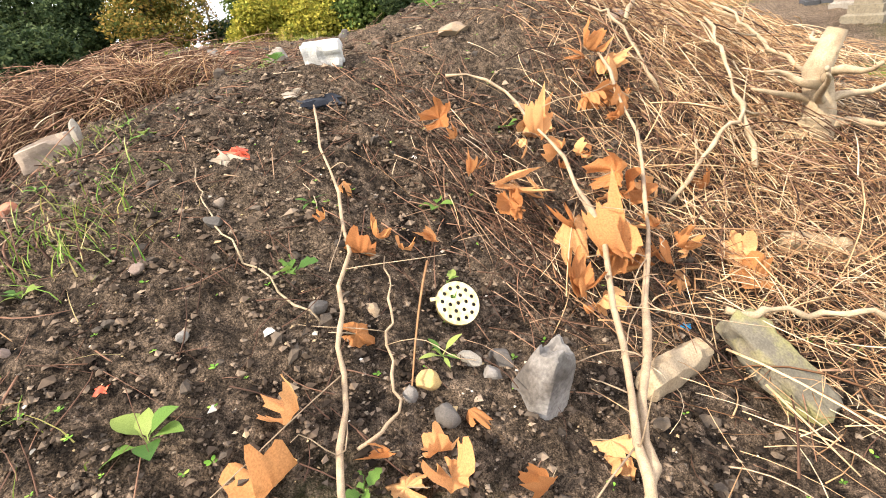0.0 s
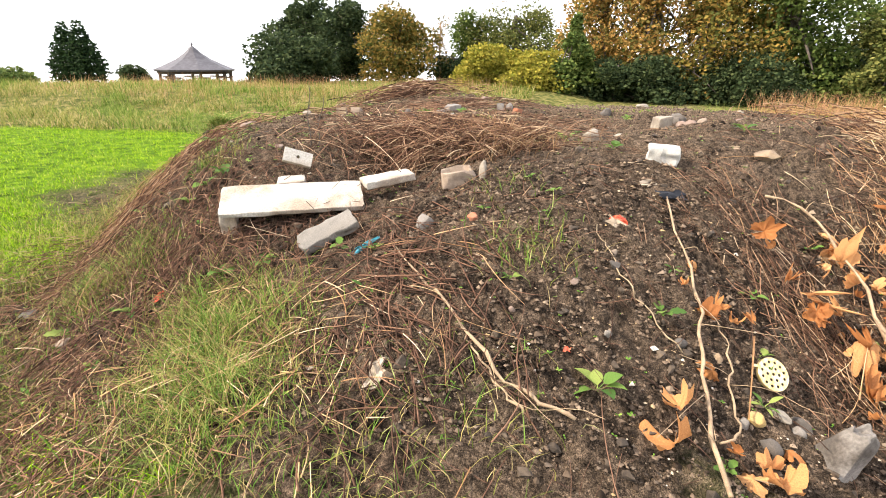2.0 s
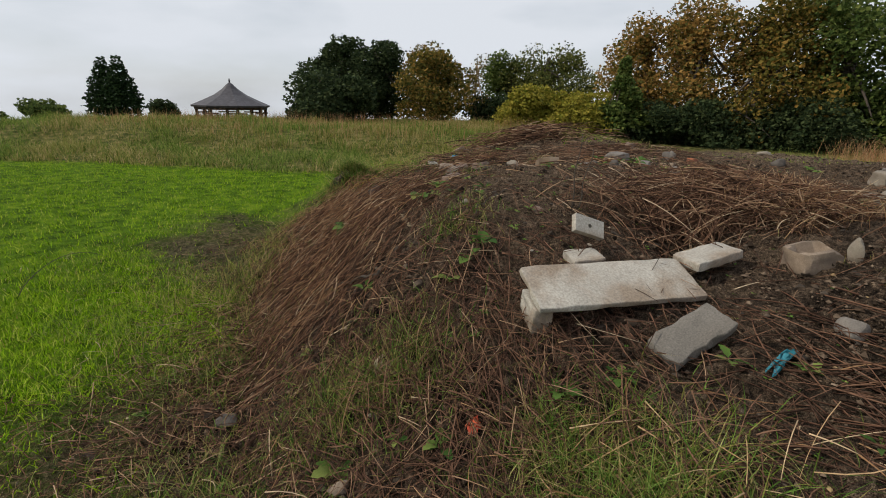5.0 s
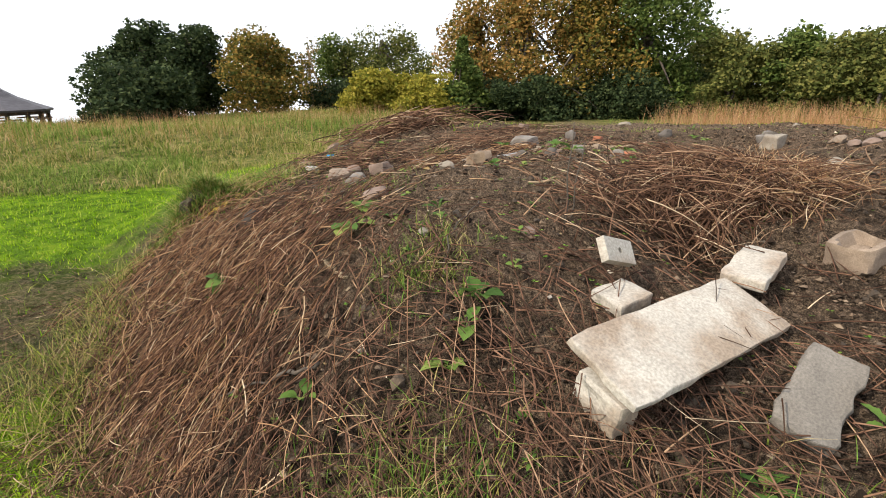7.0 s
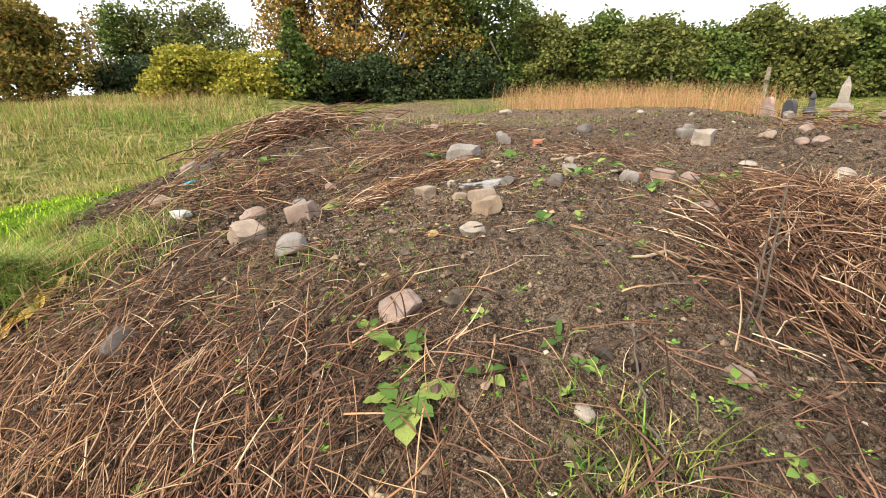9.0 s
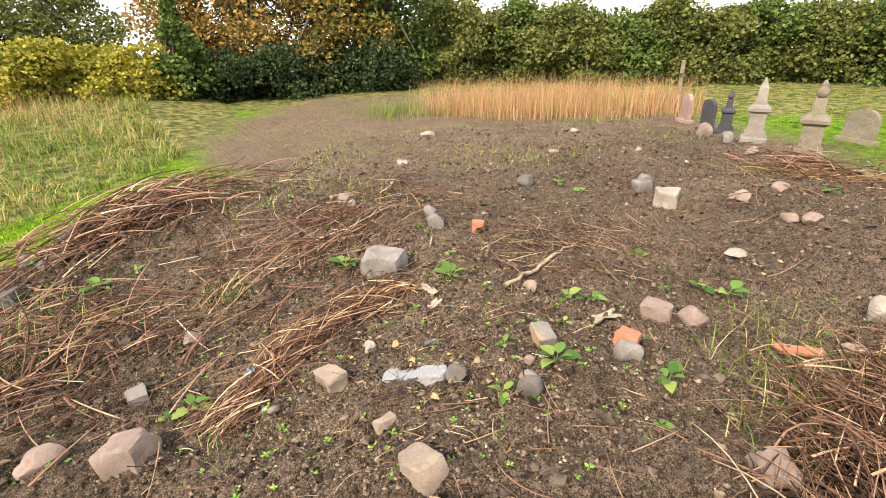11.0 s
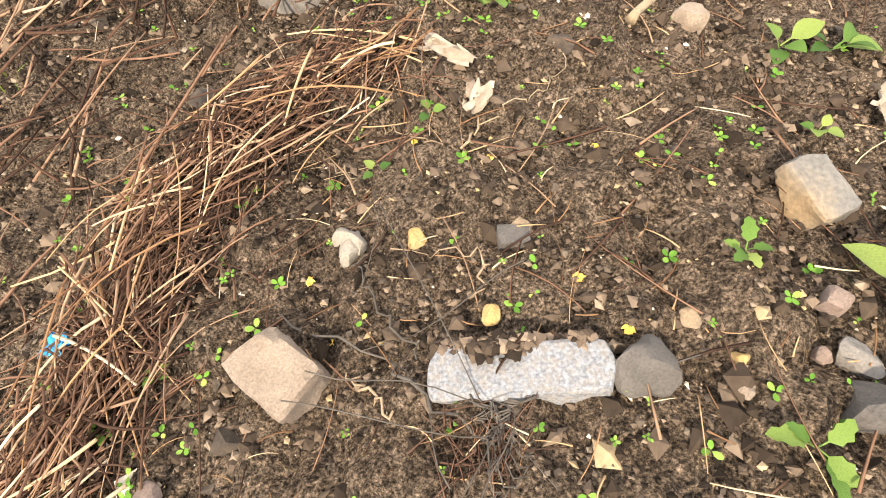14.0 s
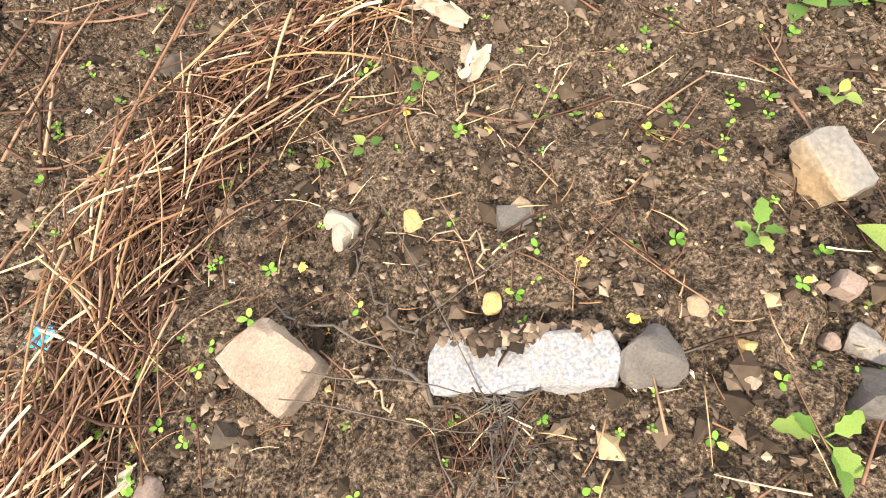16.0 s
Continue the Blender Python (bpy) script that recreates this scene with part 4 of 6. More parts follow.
# the white slab propped on the heap and its neighbours
solid("marble_slab", slab_mesh(1.15, 0.38, 0.052, 1), SLAB_WHITE, "long weathered white marble slab lying propped on the heap", "stone slab", frame_from((-3.52, 2.56, 0.745), (1.03, 0.53, 0.0), (-0.06, 0.36, 0.14)), smooth_faces=False)
solid("marble_slab", slab_mesh(0.46, 0.22, 0.07, 2), SLAB_WHITE, "short white marble slab piece behind the long slab", "stone slab", frame_from((-2.86, 3.06, 0.84), (0.42, 0.36, 0.05), (-0.36, 0.42, 0.02)), smooth_faces=False)
solid("prop_block", slab_mesh(0.13, 0.24, 0.18, 3), SLAB_WHITE, "pale stone block propping the slab's end", "stone block", frame_from((-3.98, 2.33, 0.60), (1.0, 0.45, 0.05), (-0.1, 0.4, 0.1)), smooth_faces=False)
solid("prop_block", slab_mesh(0.24, 0.2, 0.12, 4), SLAB_WHITE, "pale stone block half under the slab", "stone block", frame_from((-3.70, 2.86, 0.78), (1.0, 0.5, 0.05), (-0.2, 0.4, 0.05)), smooth_faces=False)
solid("grey_slab_piece", slab_mesh(0.46, 0.22, 0.08, 5, 0.012), SLAB_GREY, "grey broken slab leaning on the slope below the marble", "stone slab", frame_from((-3.09, 2.28, H(-3.09, 2.28) + 0.08), (0.75, 0.55, 0.38), (-0.5, 0.6, 0.2)), smooth_faces=False)


def holed_plate(l, w, h, holes):
    """A plate with round holes right through it."""
    bm = bmesh.new()
    n = 10
    outer = [(-l / 2, -w / 2), (l / 2, -w / 2), (l / 2, w / 2), (-l / 2, w / 2)] if w else [(l / 2 * math.cos(2 * math.pi * k / 40), l / 2 * math.sin(2 * math.pi * k / 40)) for k in range(40)]
    loops = [outer] + [[(cx + r * math.cos(2 * math.pi * k / n), cy + r * math.sin(2 * math.pi * k / n)) for k in range(n)] for cx, cy, r in holes]
    for lp in loops:
        vs = [bm.verts.new((a, b, 0)) for a, b in lp]
        for a, b in zip(vs, vs[1:] + vs[:1]):
            bm.edges.new((a, b))
    bmesh.ops.triangle_fill(bm, edges=bm.edges[:], use_beauty=True)
    g = bmesh.ops.extrude_face_region(bm, geom=bm.faces[:])
    bmesh.ops.translate(bm, verts=[q for q in g["geom"] if isinstance(q, bmesh.types.BMVert)], vec=(0, 0, h))
    bmesh.ops.recalc_face_normals(bm, faces=bm.faces[:])
    return bm


solid("holed_tile", holed_plate(0.25, 0.13, 0.045, [(0.0, 0.0, 0.017)]), SLAB_WHITE, "pale rectangular stone tile with a drilled hole", "stone tile", frame_from((-3.70, 3.00, 0.99), (0.75, 0.45, -0.3), (0.15, 0.6, 0.55)), smooth_faces=False)

# hollowed stone beside the slab
bm = rocky((0.29, 0.24, 0.17), "block", 3.3, 0.07)
for v in bm.verts:
    if v.co.z > 0.04 and (v.co.x / 0.11) ** 2 + (v.co.y / 0.085) ** 2 < 1:
        v.co.z -= 0.07
solid("hollowed_stone", bm, ROCK_BUFF, "buff stone with a hollowed earth-filled top", "stone", on_ground(-2.22, 3.09, 0.04, 20, 0.6))
solid("stone_flake", rocky((0.05, 0.09, 0.18), "rock", 4.1), ROCK_PALE, "pale upright stone flake", "stone", on_ground(-2.0, 3.05, 0.06, 30, 0.3, 12))
solid("white_block", slab_mesh(0.24, 0.12, 0.16, 7, 0.012), ROCK_WHITE, "white painted masonry block on the dark earth", "stone block", on_ground(-0.54, 3.36, 0.05, -6, 0.5), smooth_faces=False)
pointed = rocky((0.30, 0.26, 0.46), "block", 8.2, 0.14)
for v in pointed.verts:
    taper = 1 - 0.62 * max(0.0, min(1.0, v.co.z / 0.46 + 0.5))
    v.co.x, v.co.y = v.co.x * taper + 0.05 * v.co.z, v.co.y * taper
CAKED = stone_mat("earth_caked_rock", (0.07, 0.058, 0.048), (0.13, 0.105, 0.085), (0.42, 0.39, 0.36), 5, 0.9, 0.6)
solid("pointed_rock", pointed, CAKED, "large pointed grey rock caked with earth", "rock", on_ground(0.15, 1.34, 0.02, 30, 0.7))
solid("sandstone_lump", rocky((0.18, 0.125, 0.11), "block", 9.4, 0.10), ROCK_BUFF, "smooth pinkish-buff sandstone lump", "stone", on_ground(-4.02, 6.15, 0.03, -85, 0.8))
# speckled white stone with earth over its back edge
solid("granite_offcut", slab_mesh(0.335, 0.105, 0.07, 9, 0.007), GRANITE, "speckled white granite offcut half sunk in the soil", "stone", on_ground(-3.697, 5.785, 0.0, -46, 1.0), smooth_faces=False)
solid("red_brick_piece", rocky((0.15, 0.12, 0.11), "block", 10.4, 0.08), ROCK_RED, "broken red brick with worn corners", "brick", on_ground(-2.60, 5.32, 0.03, 20, 0.7, 8))
solid("terracotta_shard", slab_mesh(0.26, 0.09, 0.03, 11, 0.012), ROCK_RED, "flat terracotta tile shard on dry soil", "tile shard", on_ground(-1.67, 4.80, 0.012, -50, 1.0), smooth_faces=False)
solid("terracotta_shard", slab_mesh(0.14, 0.10, 0.03, 12, 0.012), ROCK_TAN, "flat tan tile shard on dry soil", "tile shard", on_ground(-1.45, 4.62, 0.012, -30, 1.0), smooth_faces=False)
solid("red_brick_piece", rocky((0.13, 0.11, 0.10), "block", 12.4, 0.08), ROCK_RED, "dark red brick half sunk in the heap", "brick", on_ground(-2.1, 7.3, 0.02, 50, 0.7, 8))

# ---- brass flower-holder lid ----
BRASS, _bn, _blk, _bb = base_mat("tarnished_brass", 0.32, 0.75)
_t = noise_tex(_bn, _blk, 30, 5)
_r = ramp(_bn, [(0.35, (0.62, 0.45, 0.16)), (0.65, (0.85, 0.72, 0.42))])
_blk.new(_t.outputs["Fac"], _r.inputs["Fac"])
_blk.new(_r.outputs["Color"], _bb.inputs["Base Color"])
lid = thing("flower_holder_lid", "round pale brass grave-vase lid pierced with holes", "vase lid", frame_from((-0.08, 1.68, H(-0.08, 1.68) + 0.075), (0.9, 0.25, -0.2), (-0.25, 0.55, 0.65)))
HOLES = [(0.0, 0.0, 0.009)] + [(0.037 * math.cos(k * math.pi / 3), 0.037 * math.sin(k * math.pi / 3), 0.009) for k in range(6)] + [(0.07 * math.cos((k + 0.5) * math.pi / 6), 0.07 * math.sin((k + 0.5) * math.pi / 6), 0.009) for k in range(12)]
part("plate", holed_plate(0.186, 0, 0.004, HOLES), BRASS, lid)
rim = lathe([(0.090, -0.014), (0.0965, -0.014), (0.0965, 0.004), (0.094, 0.007), (0.090, 0.004)], 40)
bmesh.ops.delete(rim, geom=[f for f in rim.faces if len(f.verts) > 4], context="FACES")
part("rim", rim, BRASS, lid, smooth=True)
part("tab", box(0.035, 0.016, 0.006, -0.10, 0.035, 0.0), BRASS, lid, bevel=0.002)
# Dark disc added behind the holes to stand in for the shade inside.
part("dark_backing", lathe([(0.088, -0.016), (0.088, -0.012)], 32), ROCK_DARK, lid)

# ---- timber ----
TIMBER = stone_mat("weathered_timber", (0.30, 0.21, 0.12), (0.50, 0.38, 0.24), (0.16, 0.12, 0.07), 10, 0.85, 0.5)
MOSSY = stone_mat("mossy_timber", (0.10, 0.085, 0.06), (0.19, 0.16, 0.11), (0.26, 0.235, 0.07), 8, 0.95, 0.8)


def log(x, y, length, r, yaw, mat, label, roll=0.0, up=None):
    bm = lathe([(r * 0.7, -length / 2), (r, -length / 2 + r * 0.3), (r * 1.05, 0), (r * 0.95, length / 2 - r * 0.4), (r * 0.6, length / 2)], 14)
    bmesh.ops.subdivide_edges(bm, edges=[e for e in bm.edges if e.calc_length() > length * 0.2], cuts=3)
    for v in bm.verts:
        v.co += Vector((noise.noise(v.co * 18), noise.noise(v.co * 18 + Vector((4, 0, 0))), 0)) * r * 0.3
        v.co.y *= 0.75
    bmesh.ops.rotate(bm, verts=bm.verts[:], matrix=Matrix.Rotation(math.pi / 2, 3, "Y"))
    return solid("timber_piece", bm, mat, label, "timber", on_ground(x, y, r * 0.5 if up is None else up, yaw, 0.8, roll))


log(0.78, 1.46, 0.42, 0.085, 25, TIMBER, "short weathered fence-post stub among sticks")
log(1.98, 2.08, 0.42, 0.075, -25, TIMBER, "splintered pale log in the brush", 6)
bm = slab_mesh(0.5, 0.17, 0.13, 21, 0.02)
solid("mossy_stone_post", bm, MOSSY, "mossy broken stone post leaning in the brush", "stone post", on_ground(1.22, 1.42, 0.1, 108, 0.5, -24), smooth_faces=False)

# ---- branches ----


def tube_ob(name, paths, radii, mat, parent=None, sides=7, label=""):
    v, f = tubes(paths, radii, sides)
    ob = new(name, mesh_of(name, v, f, mat, True))
    if parent:
        ob.parent = parent
    return tagged(ob, label)


def along_ground(pts, lift, n=18):
    """A smooth line over the ground through plan points, lifted."""
    P = np.array(pts, float)
    t = np.linspace(0, len(P) - 1, n)
    x, y = (np.interp(t, np.arange(len(P)), P[:, k]) for k in (0, 1))
    for _ in range(2):
        x[1:-1], y[1:-1] = (x[:-2] + 2 * x[1:-1] + x[2:]) / 4, (y[:-2] + 2 * y[1:-1] + y[2:]) / 4
    l = np.interp(t, np.linspace(0, len(P) - 1, len(lift)), lift)
    k = np.arange(n)
    return np.stack([x + 0.012 * np.sin(k * 1.9 + P[0, 0] * 9), y + 0.012 * np.cos(k * 1.5), Hs(x, y) + l], 1)


def branch(label, pts, lift, r0, r1, mat, twigs=0, seed=0):
    rng = np.random.default_rng(seed)
    main = along_ground(pts, lift)
    t = thing("fallen_branch", label, "branch", tuple(main[0]))
    o = main[0]
    tube_ob("stem", [main - o], [np.linspace(r0, r1, len(main)) * (1 + 0.18 * rng.normal(size=len(main)))], mat, t)
    for _ in range(twigs):
        k = int(rng.integers(3, len(main) - 2))
        dirn = (main[k + 1] - main[k]) / np.linalg.norm(main[k + 1] - main[k]) + rng.normal(0, 0.75, 3)
        dirn[2] = abs(dirn[2]) * 0.5
        f = np.linspace(0, 1, 8)[:, None]
        ln = rng.uniform(0.15, 0.4)
        tw = main[k] + f * dirn * ln + np.sin(f * 5) * rng.normal(0, 0.025, 3)
        tw[:, 2] = np.maximum(tw[:, 2], Hs(tw[:, 0], tw[:, 1]) + 0.01)
        tube_ob("twig", [tw - o], [np.linspace(r0 * 0.45, 0.0015, 8)], mat, t, 5)
    return main


B1 = branch("pale crooked leafless branch lying on the slope", [(-0.60, 2.74), (-0.55, 2.34), (-0.48, 1.95), (-0.48, 1.78), (-0.54, 1.54), (-0.53, 1.37), (-0.55, 1.15), (-0.55, 0.75)], [0.03, 0.05, 0.07, 0.06, 0.08], 0.006, 0.012, PALE_BARK, 5, 1)
branch("thin pale forked twig on the slope", [(-0.35, 1.88), (-0.34, 1.61), (-0.39, 1.41), (-0.36, 1.2), (-0.5, 1.05)], [0.03, 0.04, 0.06], 0.004, 0.007, PALE_BARK, 2, 2)
B2 = branch("long pale branch with dead brown leaves", [(0.17, 3.06), (0.45, 3.06), (0.54, 2.81), (0.58, 2.59), (0.72, 2.38), (0.70, 2.06), (0.62, 1.71), (0.48, 1.33), (0.34, 0.9), (0.3, 0.75)], [0.10, 0.20, 0.26, 0.28, 0.28, 0.15], 0.008, 0.018, PALE_BARK, 8, 3)
B3 = branch("long straight pale branch with dead brown leaves", [(1.20, 3.37), (1.22, 3.02), (1.18, 2.63), (1.03, 2.17), (0.76, 1.69), (0.53, 1.25), (0.36, 0.92), (0.3, 0.75)], [0.16, 0.28, 0.30, 0.26, 0.15], 0.008, 0.019, PALE_BARK, 8, 4)
B4 = branch("thick bare crooked stick on the dark slope", [(-2.43, 1.97), (-2.12, 1.56), (-1.92, 1.36), (-1.78, 1.19), (-1.62, 1.05), (-1.46, 0.95), (-1.33, 0.90), (-1.19, 0.85)], [0.05, 0.03, 0.05, 0.06], 0.006, 0.012, PALE_BARK, 3, 5)
branch("thin pale stick beside the thick one", [(-1.78, 1.19), (-1.72, 1.11), (-1.58, 0.98), (-1.43, 0.84)], [0.02, 0.03], 0.004, 0.007, PALE_BARK, 1, 6)
branch("thin dark twig on the earth", [(-1.10, 2.19), (-1.01, 1.92), (-0.86, 1.72), (-0.61, 1.52)], [0.015, 0.02], 0.003, 0.005, TIMBER, 0, 7)
branch("curved grey stick on the top of the heap", [(-1.51, 6.63), (-2.2, 6.35), (-2.71, 6.2)], [0.02, 0.04, 0.02], 0.010, 0.014, TIMBER, 1, 8)
branch("long grey stick on the lower slope", [(-5.90, 3.18), (-5.58, 3.03), (-5.22, 2.86)], [0.05, 0.04], 0.006, 0.010, BARK, 0, 9)
branch("long reddish twig across the slope", [(-4.6, 3.0), (-4.52, 3.3), (-4.3, 3.6)], [0.03, 0.05], 0.003, 0.005, BARK, 1, 10)
branch("thin bare stick across the slope", [(-3.9, 4.0), (-3.2, 3.9), (-2.6, 3.75)], [0.03, 0.05], 0.006, 0.010, TIMBER, 1, 11)
branch("thin crooked root lying on the soil", [(-3.95, 6.25), (-3.85, 6.02), (-3.86, 5.85), (-3.8, 5.7)], [0.015, 0.02], 0.0022, 0.0045, BARK, 2, 12)

branch("thin crooked root lying on the soil", [(-3.71, 6.26), (-3.76, 6.2), (-3.79, 6.07), (-3.8, 5.94)], [0.012, 0.02], 0.0018, 0.003, BARK, 1, 13)
branch("pale hooked root lying on the soil", [(-3.66, 6.17), (-3.6, 6.07), (-3.55, 6.01), (-3.59, 5.97), (-3.63, 5.95)], [0.01, 0.02, 0.01], 0.0014, 0.0022, PALE_BARK, 0, 14)
branch("short pale straw on the soil", [(-3.92, 6.05), (-3.92, 5.98), (-3.92, 5.9)], [0.012, 0.012], 0.0025, 0.003, PALE_BARK, 0, 15)
branch("short reddish twig on the soil", [(-3.15, 6.35), (-3.25, 6.3), (-3.35, 6.25)], [0.012, 0.012], 0.003, 0.0035, TIMBER, 0, 16)
branch("thin grey twig on the soil", [(-2.93, 6.26), (-3.1, 6.23), (-3.26, 6.28)], [0.012, 0.015], 0.0015, 0.002, TIMBER, 0, 17)
branch("thin pale twig by the stalk bundle", [(-3.41, 6.53), (-3.39, 6.4), (-3.38, 6.27)], [0.012, 0.012], 0.0016, 0.002, PALE_BARK, 0, 18)
branch("thin brown twig by the stalk bundle", [(-3.61, 6.58), (-3.59, 6.44), (-3.59, 6.34)], [0.015, 0.01], 0.0014, 0.002, TIMBER, 0, 19)
for k in range(9):
    a = -2.2 + 0.32 * k
    branch("dark fibrous root hanging below the white stone", [(-3.79 + 0.01 * k, 5.81 - 0.01 * k), (-3.82 + 0.03 * math.cos(a), 5.77 + 0.03 * math.sin(a)), (-3.85 + 0.08 * math.cos(a), 5.72 + 0.07 * math.sin(a))], [0.012, 0.04, 0.012], 0.0026, 0.0012, BARK, 1, 60 + k)

branch("short thick broken stick on the slope", [(-5.29, 3.60), (-5.21, 3.47), (-5.11, 3.34)], [0.02, 0.02], 0.012, 0.010, TIMBER, 0, 80)

# ---- dead leaves ----
DEAD_LEAF = island_mat("dead_maple_leaf", [(0.0, (0.30, 0.115, 0.042)), (0.5, (0.50, 0.225, 0.085)), (1.0, (0.66, 0.37, 0.17))], 0.7, 0.3, "object")
LRNG = np.random.default_rng(21)


def maple_mesh(seed, curl):
    """A five-lobed dead leaf, curled and crumpled."""
    rng = np.random.default_rng(seed)
    n = 40
    a = np.linspace(-math.pi * 0.93, math.pi * 0.93, n)
    tips = np.array([-2.1, -1.1, 0.0, 1.1, 2.1])
    r = 0.36 + 0.20 * np.max(np.clip(1 - np.abs(a[:, None] - tips) / 0.46, 0, 1) * np.array([0.45, 0.9, 1.1, 0.9, 0.45]), 1) + 0.022 * np.sin(a * 15 + seed)
    rings = []
    bend = rng.uniform(0, 6.28)
    for f in (0.0, 0.35, 0.7, 1.0):
        x, y = f * r * np.cos(a + math.pi / 2), f * r * np.sin(a + math.pi / 2)
        across = x * math.cos(bend) + y * math.sin(bend)
        z = curl * across ** 2 * 1.5 + 0.35 * curl * np.abs(x) + 0.10 * f * f * np.sin(a * 4 + seed * 1.7) + 0.06 * f * np.sin(a * 9 + seed * 2.3) + 0.03 * rng.normal(size=n) * f
        x, y = x * (1 - 0.28 * abs(curl) * f), y * (1 - 0.12 * abs(curl) * f)
        rings.append(np.stack([x, y, z], 1))
    v = np.concatenate(rings)
    i = np.arange(n - 1)
    q = np.concatenate([np.stack([k * n + i, k * n + i + 1, (k + 1) * n + i + 1, (k + 1) * n + i], 1) for k in range(3)])
    return mesh_of("blade", v, q, DEAD_LEAF, True)


LEAF_MESHES = [maple_mesh(s, c) for s, c in ((1, 0.9), (2, 1.5), (3, -1.1), (4, 2.0), (5, -1.6))]
_sv, _sf = tubes([[(0, -0.02, 0), (0.02, -0.2, 0.03), (0.06, -0.42, 0.02)]], [[0.012, 0.01, 0.008]], 5)
LEAF_STALK = mesh_of("stalk", _sv, _sf, TIMBER, True)


def dead_leaf(p, size, tilt=35):
    t = thing("dead_leaf", "curled orange-brown dead maple leaf", "leaf", pose(*p, LRNG.uniform(-tilt, tilt), LRNG.uniform(-tilt, tilt), LRNG.uniform(0, 360)) @ Matrix.Diagonal((size, size, size, 1)), "dead leaves")
    for nm, me_ in (("blade", LEAF_MESHES[int(LRNG.integers(5))]), ("stalk", LEAF_STALK)):
        o = new(nm, me_)
        o.parent = t


LEAVES_ON_EARTH = ((-0.69, 1.15, 0.18), (-0.74, 0.95, 0.23), (-0.48, 1.44, 0.19), (-0.44, 1.82, 0.16), (-0.36, 1.92, 0.12), (-0.26, 1.9, 0.1), (-0.48, 2.18, 0.1), (-0.57, 1.94, 0.08), (-0.27, 1.08, 0.13), (-0.24, 0.98, 0.19), (-0.38, 0.96, 0.16), (-0.42, 1.06, 0.09), (-0.14, 1.22, 0.11), (0.35, 1.16, 0.18), (0.35, 1.08, 0.14), (0.06, 0.96, 0.12), (-0.11, 2.03, 0.1), (1.46, 2.07, 0.23), (1.48, 1.93, 0.23), (1.51, 2.48, 0.18), (1.14, 1.99, 0.14))
LEAVES_ON_CROOKED_BRANCH = ((0.06, 2.62, 0.22), (0.15, 2.32, 0.1), (0.3, 2.32, 0.23), (0.3, 2.19, 0.15), (0.65, 2.8, 0.31), (0.58, 2.64, 0.19), (0.68, 2.57, 0.16), (0.82, 2.58, 0.13), (0.5, 2.3, 0.14), (0.59, 2.14, 0.27), (0.48, 1.76, 0.24), (0.58, 1.74, 0.16), (1.17, 3.28, 0.26))
LEAVES_ON_STRAIGHT_BRANCH = ((0.97, 2.44, 0.3), (0.99, 2.34, 0.22), (1.14, 2.38, 0.16), (1.27, 3.2, 0.27), (1.24, 2.95, 0.25), (1.04, 2.95, 0.15), (1.14, 2.77, 0.12), (0.72, 1.92, 0.29), (0.88, 1.93, 0.2), (0.85, 2.05, 0.23), (1.12, 2.03, 0.19), (1.05, 2.15, 0.15), (0.89, 2.21, 0.2), (0.98, 1.91, 0.14))
for spots, up, tilt in ((LEAVES_ON_EARTH, 0.05, 42), (LEAVES_ON_CROOKED_BRANCH, 0.17, 75), (LEAVES_ON_STRAIGHT_BRANCH, 0.2, 75)):
    for x, y, size in spots:
        dead_leaf((x, y, H(x, y) + up), size * 1.25, tilt)
        if up > 0.1:
            dead_leaf((x + LRNG.normal(0, 0.05), y + LRNG.normal(0, 0.05), H(x, y) + up * LRNG.uniform(0.3, 1.1)), size * LRNG.uniform(0.5, 0.9), tilt)

# ---- weeds ----
WEED = island_mat("weed_leaf", [(0.0, (0.06, 0.12, 0.03)), (0.6, (0.14, 0.235, 0.05)), (1.0, (0.28, 0.33, 0.09))], 0.5, 0.35, "object")


def weed_leaf_mesh(w, serr):
    n = 9
    f = np.linspace(0, 1, n)
    half = w * np.sin(np.pi * np.clip((f - 0.25) / 0.75, 0, 1) ** 0.8) + 0.02 + serr * (np.arange(n) % 2) * (f > 0.3)
    half[-1] = 0.005
    z = 0.45 * f - 0.45 * f ** 2.2
    v = np.concatenate([np.stack([-half, f, z + 0.25 * half], 1), np.stack([0 * f, f, z], 1), np.stack([half, f, z + 0.25 * half], 1)])
    i = np.arange(n - 1)
    q = np.concatenate([np.stack([k * n + i, k * n + i + 1, (k + 1) * n + i + 1, (k + 1) * n + i], 1) for k in range(2)])
    return mesh_of("leaf", v, q, WEED, True)


BROAD, SERRATED, NARROW = weed_leaf_mesh(0.26, 0.0), weed_leaf_mesh(0.17, 0.07), weed_leaf_mesh(0.10, 0.0)


def weed(x, y, size, leaves, mesh, label):
    t = thing("weed", label, "plant", (x, y, H(x, y)), "weeds on the heap")
    for k in range(leaves):
        o = new("leaf", mesh)
        o.parent = t
        s = size * LRNG.uniform(0.55, 1.0)
        o.matrix_local = pose(0, 0, 0.01 + 0.02 * k * size, LRNG.uniform(-5, 35), LRNG.uniform(-20, 20), 360 * k / leaves + LRNG.uniform(-30, 30)) @ Matrix.Diagonal((s, s, s, 1))


